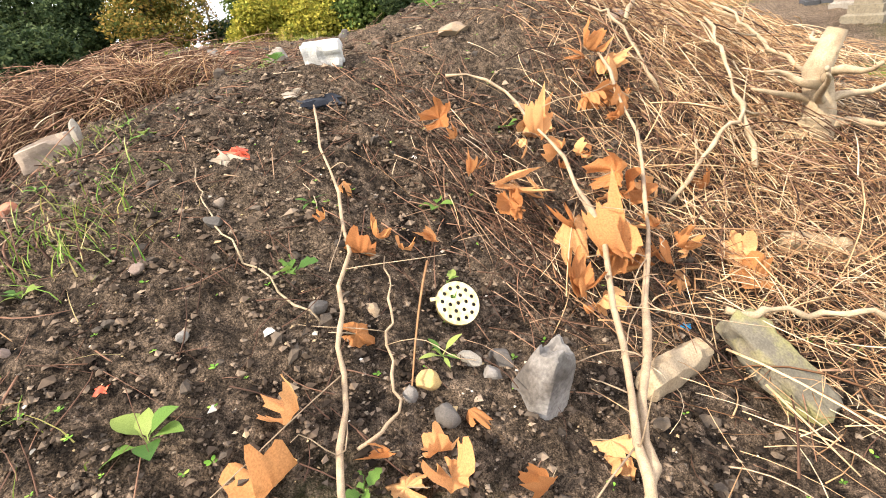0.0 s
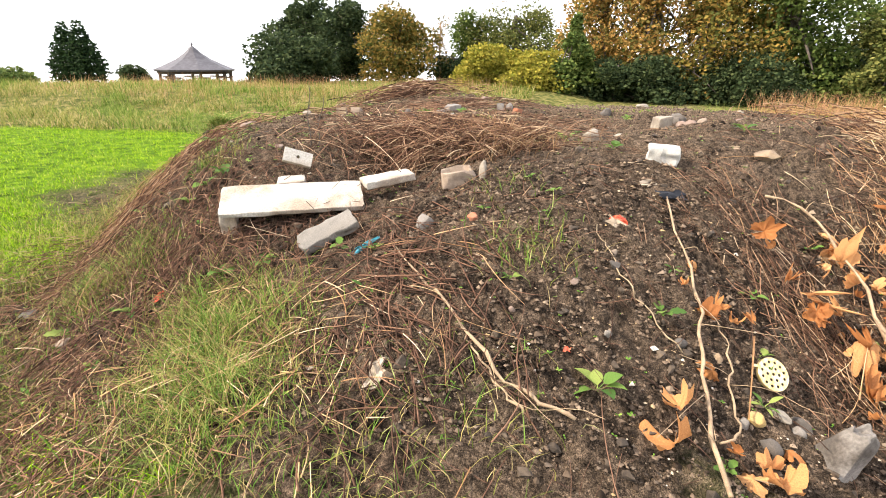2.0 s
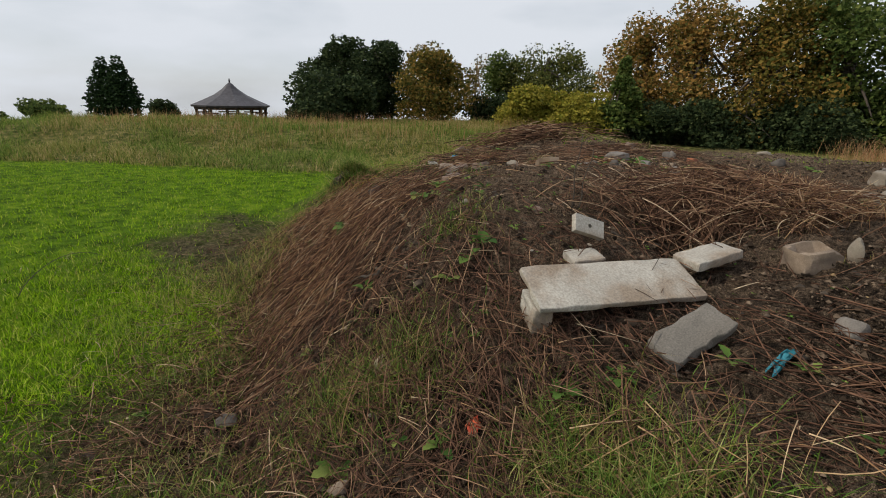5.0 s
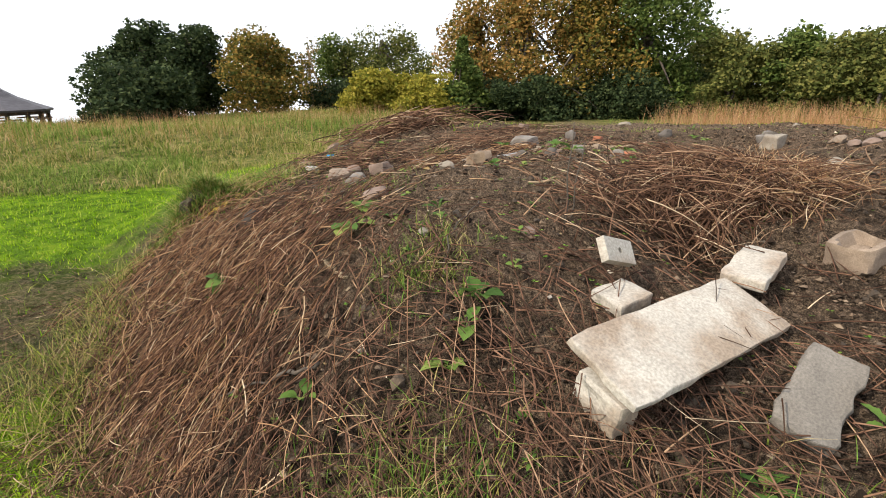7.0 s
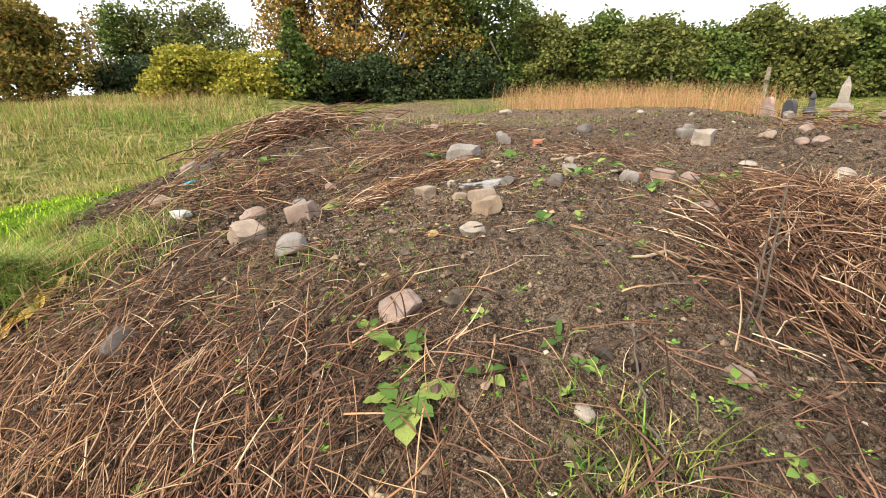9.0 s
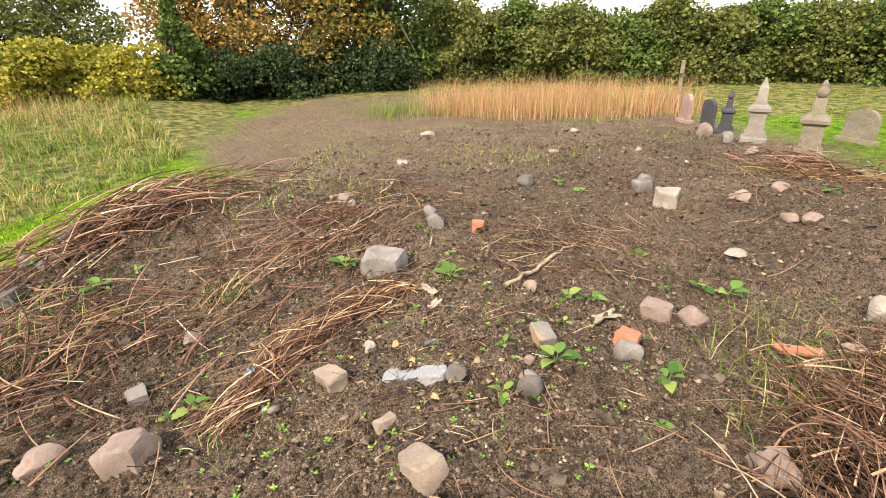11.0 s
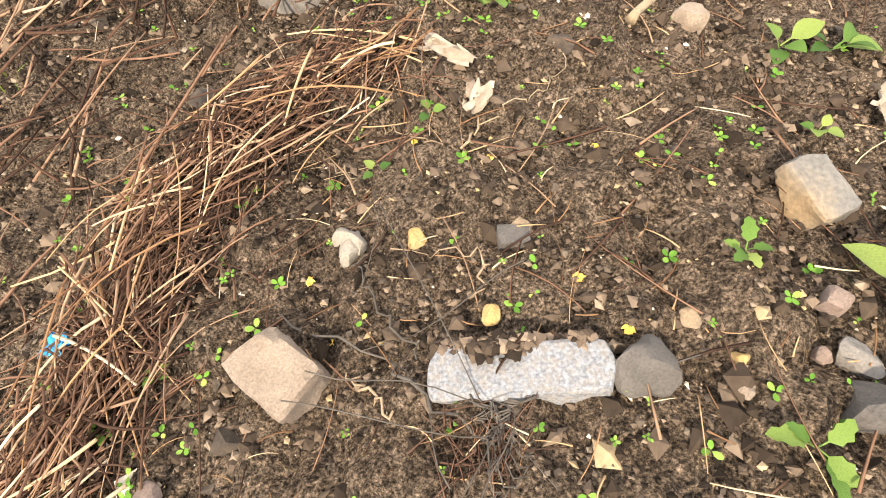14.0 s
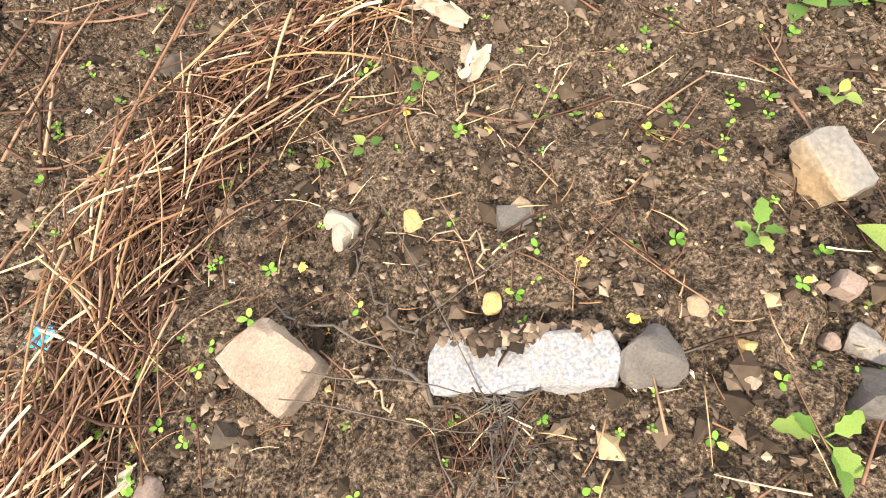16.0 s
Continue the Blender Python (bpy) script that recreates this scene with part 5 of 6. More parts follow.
DOCK, NET = "broad-leaved green dock seedling on the earth", "small serrated green weed on the earth"
for x, y, s, n, m_, lb in ((-1.09, 1.09, 0.23, 6, BROAD, DOCK), (-0.62, 2.05, 0.12, 5, NARROW, NET), (-3.38, 7.4, 0.26, 6, BROAD, DOCK), (-2.42, 5.75, 0.2, 5, BROAD, DOCK), (-1.31, 5.4, 0.26, 5, BROAD, DOCK), (-6.1, 4.25, 0.34, 6, BROAD, DOCK), (-5.12, 3.77, 0.3, 9, SERRATED, NET), (-5.05, 3.95, 0.26, 8, SERRATED, NET), (-4.5, 2.74, 0.22, 7, BROAD, DOCK), (-4.42, 2.9, 0.24, 7, BROAD, DOCK), (-4.6, 2.6, 0.2, 6, BROAD, DOCK), (-5.3, 2.75, 0.2, 6, BROAD, DOCK), (-2.9, 6.6, 0.22, 7, SERRATED, NET), (-0.9, 3.7, 0.22, 6, BROAD, DOCK), (0.3, 4.2, 0.22, 6, SERRATED, NET), (-1.2, 6.2, 0.2, 6, BROAD, DOCK), (-3.5, 2.0, 0.2, 6, SERRATED, NET), (-3.8, 1.9, 0.2, 6, SERRATED, NET), (-4.4, 1.6, 0.22, 6, SERRATED, NET), (-5.0, 1.55, 0.26, 6, SERRATED, NET), (-2.6, 2.0, 0.16, 6, SERRATED, NET), (-1.6, 1.6, 0.12, 5, BROAD, DOCK), (0.6, 2.0, 0.1, 6, SERRATED, NET), (-0.5, 0.95, 0.12, 6, SERRATED, NET), (-3.24, 5.62, 0.10, 5, SERRATED, NET), (-3.12, 5.36, 0.22, 6, BROAD, DOCK), (-3.48, 5.36, 0.14, 6, SERRATED, NET), (-2.5, 5.86, 0.18, 4, BROAD, DOCK), (-2.76, 5.65, 0.1, 4, BROAD, DOCK), (-3.54, 6.38, 0.07, 4, BROAD, NET), (-3.33, 6.40, 0.07, 3, BROAD, NET), (-4.22, 6.38, 0.08, 4, BROAD, NET)):
    weed(x, y, s * 0.72, n, m_, lb)
for k in range(44):
    weed(LRNG.normal(-5.0, 0.8), LRNG.normal(3.0, 0.9), LRNG.uniform(0.03, 0.09), int(LRNG.integers(4, 8)), (BROAD, SERRATED, NARROW)[k % 3], "small green weed among dead stalks")
for k in range(46):
    x, y = LRNG.uniform(-6.0, 1.0), LRNG.uniform(1.0, 9.5)
    if math.hypot(x + 3.6, y - 5.9) < 0.75:
        continue
    weed(x, y, LRNG.uniform(0.05, 0.15), int(LRNG.integers(4, 8)), (BROAD, SERRATED, NARROW)[k % 3], "small green seedling in the earth")

# ---- litter bits ----
BLUE = island_mat("blue_plastic", [(0.0, (0.02, 0.18, 0.55)), (1.0, (0.05, 0.35, 0.6))], 0.4)
TEAL = island_mat("teal_twine", [(0.0, (0.03, 0.16, 0.20)), (1.0, (0.07, 0.24, 0.30))], 0.6)
YELLOWBIT = island_mat("ochre_foam", [(0.0, (0.55, 0.33, 0.06)), (1.0, (0.65, 0.45, 0.12))], 0.8)
REDBIT = island_mat("red_scrap", [(0.0, (0.55, 0.08, 0.05)), (1.0, (0.65, 0.16, 0.08))], 0.6)
PAPER = island_mat("dead_bark_strip", [(0.0, (0.22, 0.17, 0.12)), (1.0, (0.36, 0.295, 0.225))], 0.8)
BLACKBIT = island_mat("black_plastic", [(0.0, (0.015, 0.016, 0.02)), (1.0, (0.03, 0.032, 0.04))], 0.35)


def scrap(x, y, size, mat, label, category="scrap", up=0.02):
    """A crumpled scrap with thickness."""
    bm = bmesh.new()
    bmesh.ops.create_grid(bm, x_segments=6, y_segments=6, size=0.5)
    g = bmesh.ops.extrude_face_region(bm, geom=bm.faces[:])
    bmesh.ops.translate(bm, verts=[q for q in g["geom"] if isinstance(q, bmesh.types.BMVert)], vec=(0, 0, 0.05))
    off = Vector((x * 5, y * 5, 0))
    for v in bm.verts:
        v.co += Vector((noise.noise(v.co * 3 + off), noise.noise(v.co * 3 + off + Vector((7, 0, 0))), noise.noise(v.co * 2.5 + off + Vector((0, 7, 0))))) * 0.38
        v.co = Vector((v.co.x * size[0], v.co.y * size[1], v.co.z * size[2]))
    bmesh.ops.recalc_face_normals(bm, faces=bm.faces[:])
    solid("litter_scrap", bm, mat, label, category, on_ground(x, y, up, SRNG.uniform(0, 360), 1.0))


scrap(-4.36, 6.63, (0.06, 0.05, 0.06), BLUE, "crumpled blue plastic scrap among stalks")
scrap(-5.85, 8.29, (0.1, 0.08, 0.1), BLUE, "crumpled blue plastic scrap on the heap edge")
scrap(1.0, 1.75, (0.05, 0.03, 0.04), BLUE, "small blue plastic scrap in straw")
scrap(-2.69, 2.1, (0.05, 0.2, 0.08), TEAL, "frayed teal twine on the slope")
scrap(-2.2, 8.6, (0.08, 0.08, 0.08), BLUE, "small blue plastic scrap on the heap")
scrap(-6.77, 6.14, (0.22, 0.14, 0.14), YELLOWBIT, "broken ochre-yellow chunk by the grass")
scrap(-6.66, 6.3, (0.14, 0.14, 0.2), YELLOWBIT, "upright ochre-yellow chunk by the grass")
scrap(-6.9, 6.05, (0.14, 0.1, 0.1), YELLOWBIT, "small ochre-yellow chunk by the grass")
scrap(-0.95, 2.33, (0.10, 0.07, 0.1), REDBIT, "crumpled red scrap on the earth")
scrap(-0.97, 2.26, (0.12, 0.09, 0.1), PAPER, "crumpled tan scrap under the red one")
scrap(-0.55, 2.75, (0.2, 0.09, 0.08), BLACKBIT, "torn black plastic strip in the earth")
scrap(-4.24, 1.71, (0.08, 0.07, 0.08), REDBIT, "red-orange scrap among stalks")
scrap(-3.14, 6.52, (0.17, 0.06, 0.06), PAPER, "pale bark flake on the soil")
scrap(-3.22, 6.33, (0.10, 0.05, 0.05), PAPER, "pale bark flake on the soil")
scrap(-2.49, 5.56, (0.07, 0.22, 0.08), PAPER, "torn pale bark strip on the soil")
scrap(-2.2, 0.95, (0.16, 0.08, 0.08), PAPER, "curled pale dead leaf stalk on the slope")
scrap(-4.9, 2.1, (0.2, 0.14, 0.1), PAPER, "grey dead leaf on the slope")
scrap(-0.7, 2.9, (0.12, 0.08, 0.06), PAPER, "tan dead leaf on the earth")
scrap(-1.25, 1.25, (0.03, 0.03, 0.03), REDBIT, "tiny red-orange scrap on the earth")
for k in range(14):
    scrap(SRNG.uniform(-4.4, -2.9), SRNG.uniform(5.4, 6.6), (0.02, 0.018, 0.02), YELLOWBIT, "tiny ochre crumb on the soil", up=0.004)

# ---- stuff: earth, pebbles, stalks, grass ----


def stuff(name, v, f, mat, label, category, smooth_=False):
    return tagged(new(name, mesh_of(name, v, f, mat, smooth_)), label, category, kind="stuff")


ICO = bmesh.new()
bmesh.ops.create_icosphere(ICO, subdivisions=1, radius=1)
ICO_V, ICO_F = np.array([v.co for v in ICO.verts]), np.array([[v.index for v in f.verts] for f in ICO.faces])
ICO.free()


OCT_V = np.array([(1, 0, 0), (0, 1, 0), (-1, 0, 0), (0, -1, 0), (0, 0, 1), (0, 0, -1.0)])
OCT_F = np.array([(0, 1, 4), (1, 2, 4), (2, 3, 4), (3, 0, 4), (1, 0, 5), (2, 1, 5), (3, 2, 5), (0, 3, 5)])


def lumps(x, y, size, flat=0.65, sink=0.3, rough=0.42, grain=False):
    n = len(x)
    body, sides = (OCT_V, OCT_F) if grain else (ICO_V, ICO_F)
    v = body[None] * (1 + RNG.uniform(-rough, rough, (n, len(body), 1))) * size[:, None, None] * RNG.uniform(0.65, 1.25, (n, 1, 3))
    v[:, :, 2] *= flat
    a = RNG.uniform(0, 6.28, n)
    c, s = np.cos(a)[:, None], np.sin(a)[:, None]
    v[:, :, 0], v[:, :, 1] = v[:, :, 0] * c - v[:, :, 1] * s, v[:, :, 0] * s + v[:, :, 1] * c
    v += np.stack([x, y, Hs(x, y) + size * (flat - sink) * 0.6], 1)[:, None]
    f = (np.arange(n) * len(body))[:, None, None] + sides[None]
    return v.reshape(-1, 3), f.reshape(-1, 3)


def spread(n, x0, x1, y0, y1, keep=None):
    x, y = RNG.uniform(x0, x1, n), RNG.uniform(y0, y1, n)
    if keep is not None:
        ok = RNG.random(n) < keep(x, y)
        x, y = x[ok], y[ok]
    return x, y


def near(x, y, cx, cy, r):
    return np.exp(-((x - cx) ** 2 + (y - cy) ** 2) / (2 * r * r))


def sizes(n, lo, hi, p=2.5):
    return lo + (hi - lo) * RNG.random(n) ** p


# pebbles and clods over the heap, finer where one stands and looks down
px, py = spread(22000, -7, 5, 0.6, 14, soil_zone)
stuff("pebbles", *lumps(px, py, sizes(len(px), 0.003, 0.022, 5), 0.6, 0.4, 0.45, True), PEBBLE, "loose pebbles and stone chips in the earth", "pebbles")
px, py = spread(14000, -5.2, -2.2, 4.8, 7.8)
stuff("grit", *lumps(px, py, sizes(len(px), 0.0018, 0.010, 4), 0.6, 0.4, 0.5, True), PEBBLE, "fine gravel and grit in the soil", "gravel")
px, py = spread(7000, -2.2, 0.8, 0.7, 2.8)
stuff("grit", *lumps(px, py, sizes(len(px), 0.002, 0.012, 3), 0.65, 0.3, 0.42, True), PEBBLE, "fine gravel and grit in the dark earth", "gravel")
px, py = spread(34000, -7, 5, 0.6, 14, soil_zone)
stuff("soil_clods", *lumps(px, py, sizes(len(px), 0.005, 0.030, 3.2), 0.7, 0.3, 0.5, True), CLOD, "crumbly clods of dark earth", "soil")
px, py = spread(2600, -7, 3, 0.6, 11, lambda x, y: soil_zone(x, y) * (1 - 0.85 * near(x, y, -3.6, 6.0, 0.7)))
stuff("soil_lumps", *lumps(px, py, sizes(len(px), 0.012, 0.042, 3), 0.7, 0.5, 0.6), GROUND_LUMP, "larger broken lumps of brown earth", "soil")
px, py = spread(22000, -2.6, 0.9, 0.7, 3.2)
stuff("soil_crumbs", *lumps(px, py, sizes(len(px), 0.003, 0.018, 3), 0.8, 0.3, 0.5, True), CLOD, "fine crumbs of dark earth", "soil")
px, py = spread(22000, -5.2, -2.2, 4.8, 7.8)
stuff("soil_crumbs", *lumps(px, py, sizes(len(px), 0.003, 0.015, 2.5), 0.85, 0.25, 0.5, True), CLOD, "fine crumbs of dry earth", "soil")

u = RNG.uniform(-0.16, 0.13, 420)
w = np.abs(RNG.normal(0, 0.016, 420)) - 0.058
v, f = lumps(-3.697 + u * 0.695 - w * 0.72, 5.785 - u * 0.72 - w * 0.695, sizes(420, 0.004, 0.016, 2), 0.7, 0.3, 0.5)
v[:, 2] += 0.03
stuff("soil_crumbs", v, f, CLOD, "crumbly earth lying over the white stone's back edge", "soil")


def stalks(x, y, length, radius, angle, spread_, lift, arch, sides=3, k=5):
    """Dead stalks lying over the ground at the points, lifted into a tangle."""
    n = len(x)
    a = angle + RNG.normal(0, spread_, n)
    L = length * RNG.uniform(0.4, 1.4, n)
    f = np.linspace(-0.5, 0.5, k)
    bend = RNG.normal(0, 0.065, n)
    X = x[:, None] + np.cos(a)[:, None] * L[:, None] * f + -np.sin(a)[:, None] * (bend * L)[:, None] * (f ** 2 * 4)
    Y = y[:, None] + np.sin(a)[:, None] * L[:, None] * f + np.cos(a)[:, None] * (bend * L)[:, None] * (f ** 2 * 4)
    tilt = RNG.normal(0, 0.22, n)
    base = lift * RNG.random(n) ** 1.3
    e0, e1 = height(X[:, 0], Y[:, 0]), height(X[:, -1], Y[:, -1])
    line = e0[:, None] * (0.5 - f) + e1[:, None] * (0.5 + f) + 0.012
    Z = np.maximum(height(X, Y) + 0.002, line + base[:, None] + (tilt * np.minimum(L, 0.35))[:, None] * f + arch * (0.25 - f ** 2) * L[:, None])
    R = radius * RNG.uniform(0.5, 1.5, n)[:, None] * np.linspace(1.1, 0.6, k)
    return tubes(np.stack([X, Y, Z], -1), R, sides)


def heap_points(n, cx, cy, sx, sy, turn=0.0):
    u, v = RNG.normal(0, sx, n), RNG.normal(0, sy, n)
    c, s = math.cos(turn), math.sin(turn)
    return cx + u * c - v * s, cy + u * s + v * c


def stalk_heap(label, n, cx, cy, sx, sy, turn, length, radius, angle, spread_, lift, mat, arch=0.1, k=5):
    x, y = heap_points(n, cx, cy, sx, sy, turn)
    stuff("dead_stalks", *stalks(x, y, length, radius, angle, spread_, lift, arch, 3, k), mat, label, "dead stalks", True)


def brush(label, n, cx, cy, sx, sy, lo, hi, radius, lean, mat):
    """Stalks standing and leaning out of a heap."""
    x, y = heap_points(n, cx, cy, sx, sy)
    a, L = RNG.uniform(0, 6.28, n)[:, None], RNG.uniform(lo, hi, n)[:, None]
    q = lean * RNG.uniform(0.3, 1.5, n)[:, None]
    f = np.linspace(0, 1, 5)
    P = np.stack([x[:, None] + np.cos(a) * L * q * f ** 1.4, y[:, None] + np.sin(a) * L * q * f ** 1.4, Hs(x, y)[:, None] + L * (f - 0.4 * q * f ** 2)], -1)
    stuff("dead_stalks", *tubes(P, radius * RNG.uniform(0.6, 1.4, n)[:, None] * np.linspace(1.1, 0.5, 5), 3), mat, label, "dead stalks", True)


stalk_heap("straw-coloured stalks spilling over the western edge", 650, -6.0, 3.5, 0.55, 0.8, 0.2, 0.24, 0.0027, -0.8, 3.0, 0.18, RUSSET)
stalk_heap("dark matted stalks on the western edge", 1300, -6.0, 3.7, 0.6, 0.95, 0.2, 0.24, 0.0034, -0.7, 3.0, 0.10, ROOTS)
stalk_heap("brown stalks trodden into the ground at the western foot", 1000, -6.9, 3.4, 0.45, 1.3, 0.15, 0.26, 0.0028, -0.9, 1.1, 0.06, STALK)
DS = "tangled heap of brown dead plant stalks"
stalk_heap(DS, 1700, -2.6, 3.95, 0.50, 0.22, 0.3, 0.40, 0.0034, 0.3, 0.9, 0.22, STALK, 0.3)
stalk_heap("dead stalks heaped beside the slab", 700, -2.15, 4.1, 0.36, 0.22, 0.2, 0.40, 0.0034, 1.2, 0.9, 0.24, STALK, 0.3)
brush("pale upright straw in the stalk heap", 520, -2.1, 4.05, 0.32, 0.2, 0.15, 0.42, 0.0024, 0.8, STRAW)
brush("brown upright stalks in the stalk heap", 380, -2.3, 4.05, 0.4, 0.22, 0.15, 0.42, 0.0026, 0.8, STALK)
stalk_heap(DS, 700, -4.6, 9.4, 0.55, 0.3, 0.2, 0.5, 0.006, 0.3, 0.9, 0.28, STALK, 0.25)
stalk_heap(DS, 350, -5.4, 7.6, 0.5, 0.5, 0.2, 0.4, 0.005, 0.3, 1.2, 0.12, STALK)
stalk_heap("brown stalks matted over the heap's western slope", 2600, -6.15, 4.0, 0.62, 1.0, 0.2, 0.23, 0.0030, -0.7, 3.0, 0.16, STALK)
stalk_heap("straw-coloured stalks matted over the heap's western slope", 900, -6.7, 5.0, 0.4, 0.9, 0.2, 0.26, 0.0028, -0.9, 3.0, 0.20, RUSSET)
stalk_heap("brown stalks fallen over the slope below the slab", 1500, -4.4, 2.0, 0.75, 0.55, 0.3, 0.28, 0.0030, -0.9, 0.9, 0.10, ROOTS)
stalk_heap("reddish-brown stalks on the slope below the slab", 600, -4.3, 1.9, 0.75, 0.6, 0.3, 0.3, 0.0028, -0.9, 0.9, 0.14, STALK)
stalk_heap("brown stalk litter trodden into the bare foot of the heap", 1800, -6.3, 1.6, 0.7, 1.2, 0.1, 0.22, 0.0026, -0.6, 1.2, 0.05, STALK)
stalk_heap("brown stalk litter over the southern foot", 1500, -4.6, 0.2, 0.9, 0.7, 0.1, 0.24, 0.0027, -0.6, 1.1, 0.06, STALK)
stalk_heap("dark stalk litter on the bare edge of the lawn", 900, -7.9, 5.6, 0.8, 1.0, 0.1, 0.22, 0.0026, -0.6, 1.2, 0.05, STALK)
stalk_heap("brown litter of stalks at the foot of the heap", 1600, -4.0, 0.75, 0.95, 0.5, 0.3, 0.26, 0.0028, -0.6, 1.0, 0.08, ROOTS)
stalk_heap("pale straw at the foot of the heap", 300, -3.3, 0.95, 0.7, 0.45, 0.2, 0.3, 0.003, -0.6, 1.1, 0.10, STRAW)
stalk_heap("dark twigs lying on the slope", 350, -2.3, 1.4, 0.35, 0.6, 0.4, 0.4, 0.0045, 2.3, 0.5, 0.04, ROOTS)
BX, BY = [-3.2, -3.46, -3.72, -3.92, -4.09, -4.26, -4.46, -4.64], [6.70, 6.75, 6.78, 6.74, 6.65, 6.51, 6.37, 6.28]


def bundle(label, n, width, length, radius, spread_, lift, mat):
    """Stalks fallen along a crooked line across the soil."""
    f = RNG.uniform(0, 7, n)
    x, y = np.interp(f, np.arange(8), BX), np.interp(f, np.arange(8), BY)
    k = np.minimum(f.astype(int), 6)
    a = np.arctan2(np.diff(BY)[k], np.diff(BX)[k])
    w = RNG.normal(0, width, n)
    stuff("dead_stalks", *stalks(x - np.sin(a) * w, y + np.cos(a) * w, length, radius, a, spread_, lift, 0.12, 4, 6), mat, label, "dead stalks", True)


bundle("bundle of dry brown stalks lying across the soil", 560, 0.085, 0.24, 0.0029, 0.6, 0.09, STALK)
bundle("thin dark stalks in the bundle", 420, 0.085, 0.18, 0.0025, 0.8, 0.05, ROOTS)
bundle("pale dry stalks in the bundle", 60, 0.08, 0.34, 0.0034, 0.6, 0.10, STRAW)
stalk_heap("dark roots and stalks beside the white stone", 70, -3.84, 5.74, 0.05, 0.05, 0.2, 0.11, 0.0014, 0.9, 0.9, 0.02, ROOTS, 0.1)
stalk_heap("thin dead stalks scattered over the heap", 1500, -2.8, 6.0, 2.0, 2.2, 0.0, 0.22, 0.0025, 0.5, 1.4, 0.02, STALK, 0.05)
stalk_heap("fine straws scattered over the soil", 260, -3.6, 6.0, 0.6, 0.6, 0.0, 0.10, 0.0016, 0.5, 1.6, 0.01, STRAW, 0.05)
stalk_heap("dark stalks scattered over the dark slope", 420, -1.0, 2.1, 0.9, 0.8, 0.0, 0.2, 0.0022, 0.5, 1.5, 0.015, ROOTS, 0.05)
stalk_heap("reddish stalks combed across the slope", 520, 0.3, 2.35, 0.24, 0.5, 0.5, 0.24, 0.0024, -0.9, 0.8, 0.05, STALK)
stalk_heap("straw and twigs heaped at the heap's eastern foot", 2800, 1.78, 2.2, 0.50, 0.8, 0.2, 0.24, 0.0020, 0.3, 3.0, 0.18, STRAW, 0.2)
stalk_heap("straw and twigs heaped on the heap's eastern side", 2200, 2.3, 3.7, 0.45, 0.9, 0.1, 0.26, 0.0023, 0.9, 3.0, 0.20, STRAW, 0.25)
stalk_heap("brown brushwood on the heap's eastern side", 700, 2.1, 3.0, 0.6, 1.0, 0.2, 0.40, 0.004, 1.0, 3.0, 0.28, STALK, 0.25)
# Dark-coloured twigs added to make shadowed gaps between the straws.
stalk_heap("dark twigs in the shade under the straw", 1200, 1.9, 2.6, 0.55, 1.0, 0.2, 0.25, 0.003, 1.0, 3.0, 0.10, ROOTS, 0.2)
stalk_heap("pale brushwood sticks at the heap's eastern foot", 110, 1.6, 1.8, 0.6, 0.6, 0.2, 0.5, 0.0045, 0.6, 3.0, 0.22, STRAW, 0.2)
stalk_heap("straw and brushwood spreading east of the heap", 1300, 3.2, 4.3, 0.65, 0.9, 0.2, 0.38, 0.0032, 0.9, 3.0, 0.34, STRAW, 0.3)
stalk_heap("dry stalks on the eastern crest", 200, 1.9, 5.6, 0.6, 0.6, 0.2, 0.5, 0.004, 0.9, 1.0, 0.25, STALK, 0.2)
stalk_heap("dry stalks heaped at the far eastern edge", 350, 2.7, 6.3, 0.35, 0.5, 0.2, 0.55, 0.005, 0.9, 1.0, 0.3, STALK, 0.2)
stalk_heap("dry stalks trailing over the crest", 420, -3.3, 8.0, 0.8, 0.35, 0.4, 0.5, 0.004, 0.45, 0.6, 0.06, STALK)
stalk_heap("fine roots on the crest", 300, -1.6, 6.7, 0.5, 0.35, 0.2, 0.3, 0.003, 0.6, 0.9, 0.05, STALK)

# root stump in the brush
stump = thing("root_stump", "weathered tangled root stump standing in the brush", "stump", (2.45, 2.75, H(2.45, 2.75)))
rr = np.random.default_rng(31)
v, f = tubes([[(0, 0, -0.1), (0.02, 0.03, 0.25), (-0.03, 0.05, 0.5), (0.05, 0.04, 0.72)]], [[0.11, 0.09, 0.08, 0.055]], 10)
o = new("trunk", mesh_of("trunk", v, f, TIMBER, True))
o.parent = stump
for k in range(11):
    a, q = rr.uniform(0, 6.28), rr.uniform(0.1, 0.6)
    L = rr.uniform(0.25, 0.6)
    ff = np.linspace(0, 1, 7)[:, None]
    pth = np.array([0, 0, q]) + ff * np.array([math.cos(a), math.sin(a), rr.uniform(-0.4, 0.7)]) * L + np.sin(ff * 6) * rr.normal(0, 0.03, 3)
    v, f = tubes([pth], [np.linspace(0.035, 0.008, 7)], 6)
    o = new("root", mesh_of("root", v, f, TIMBER, True))
    o.parent = stump
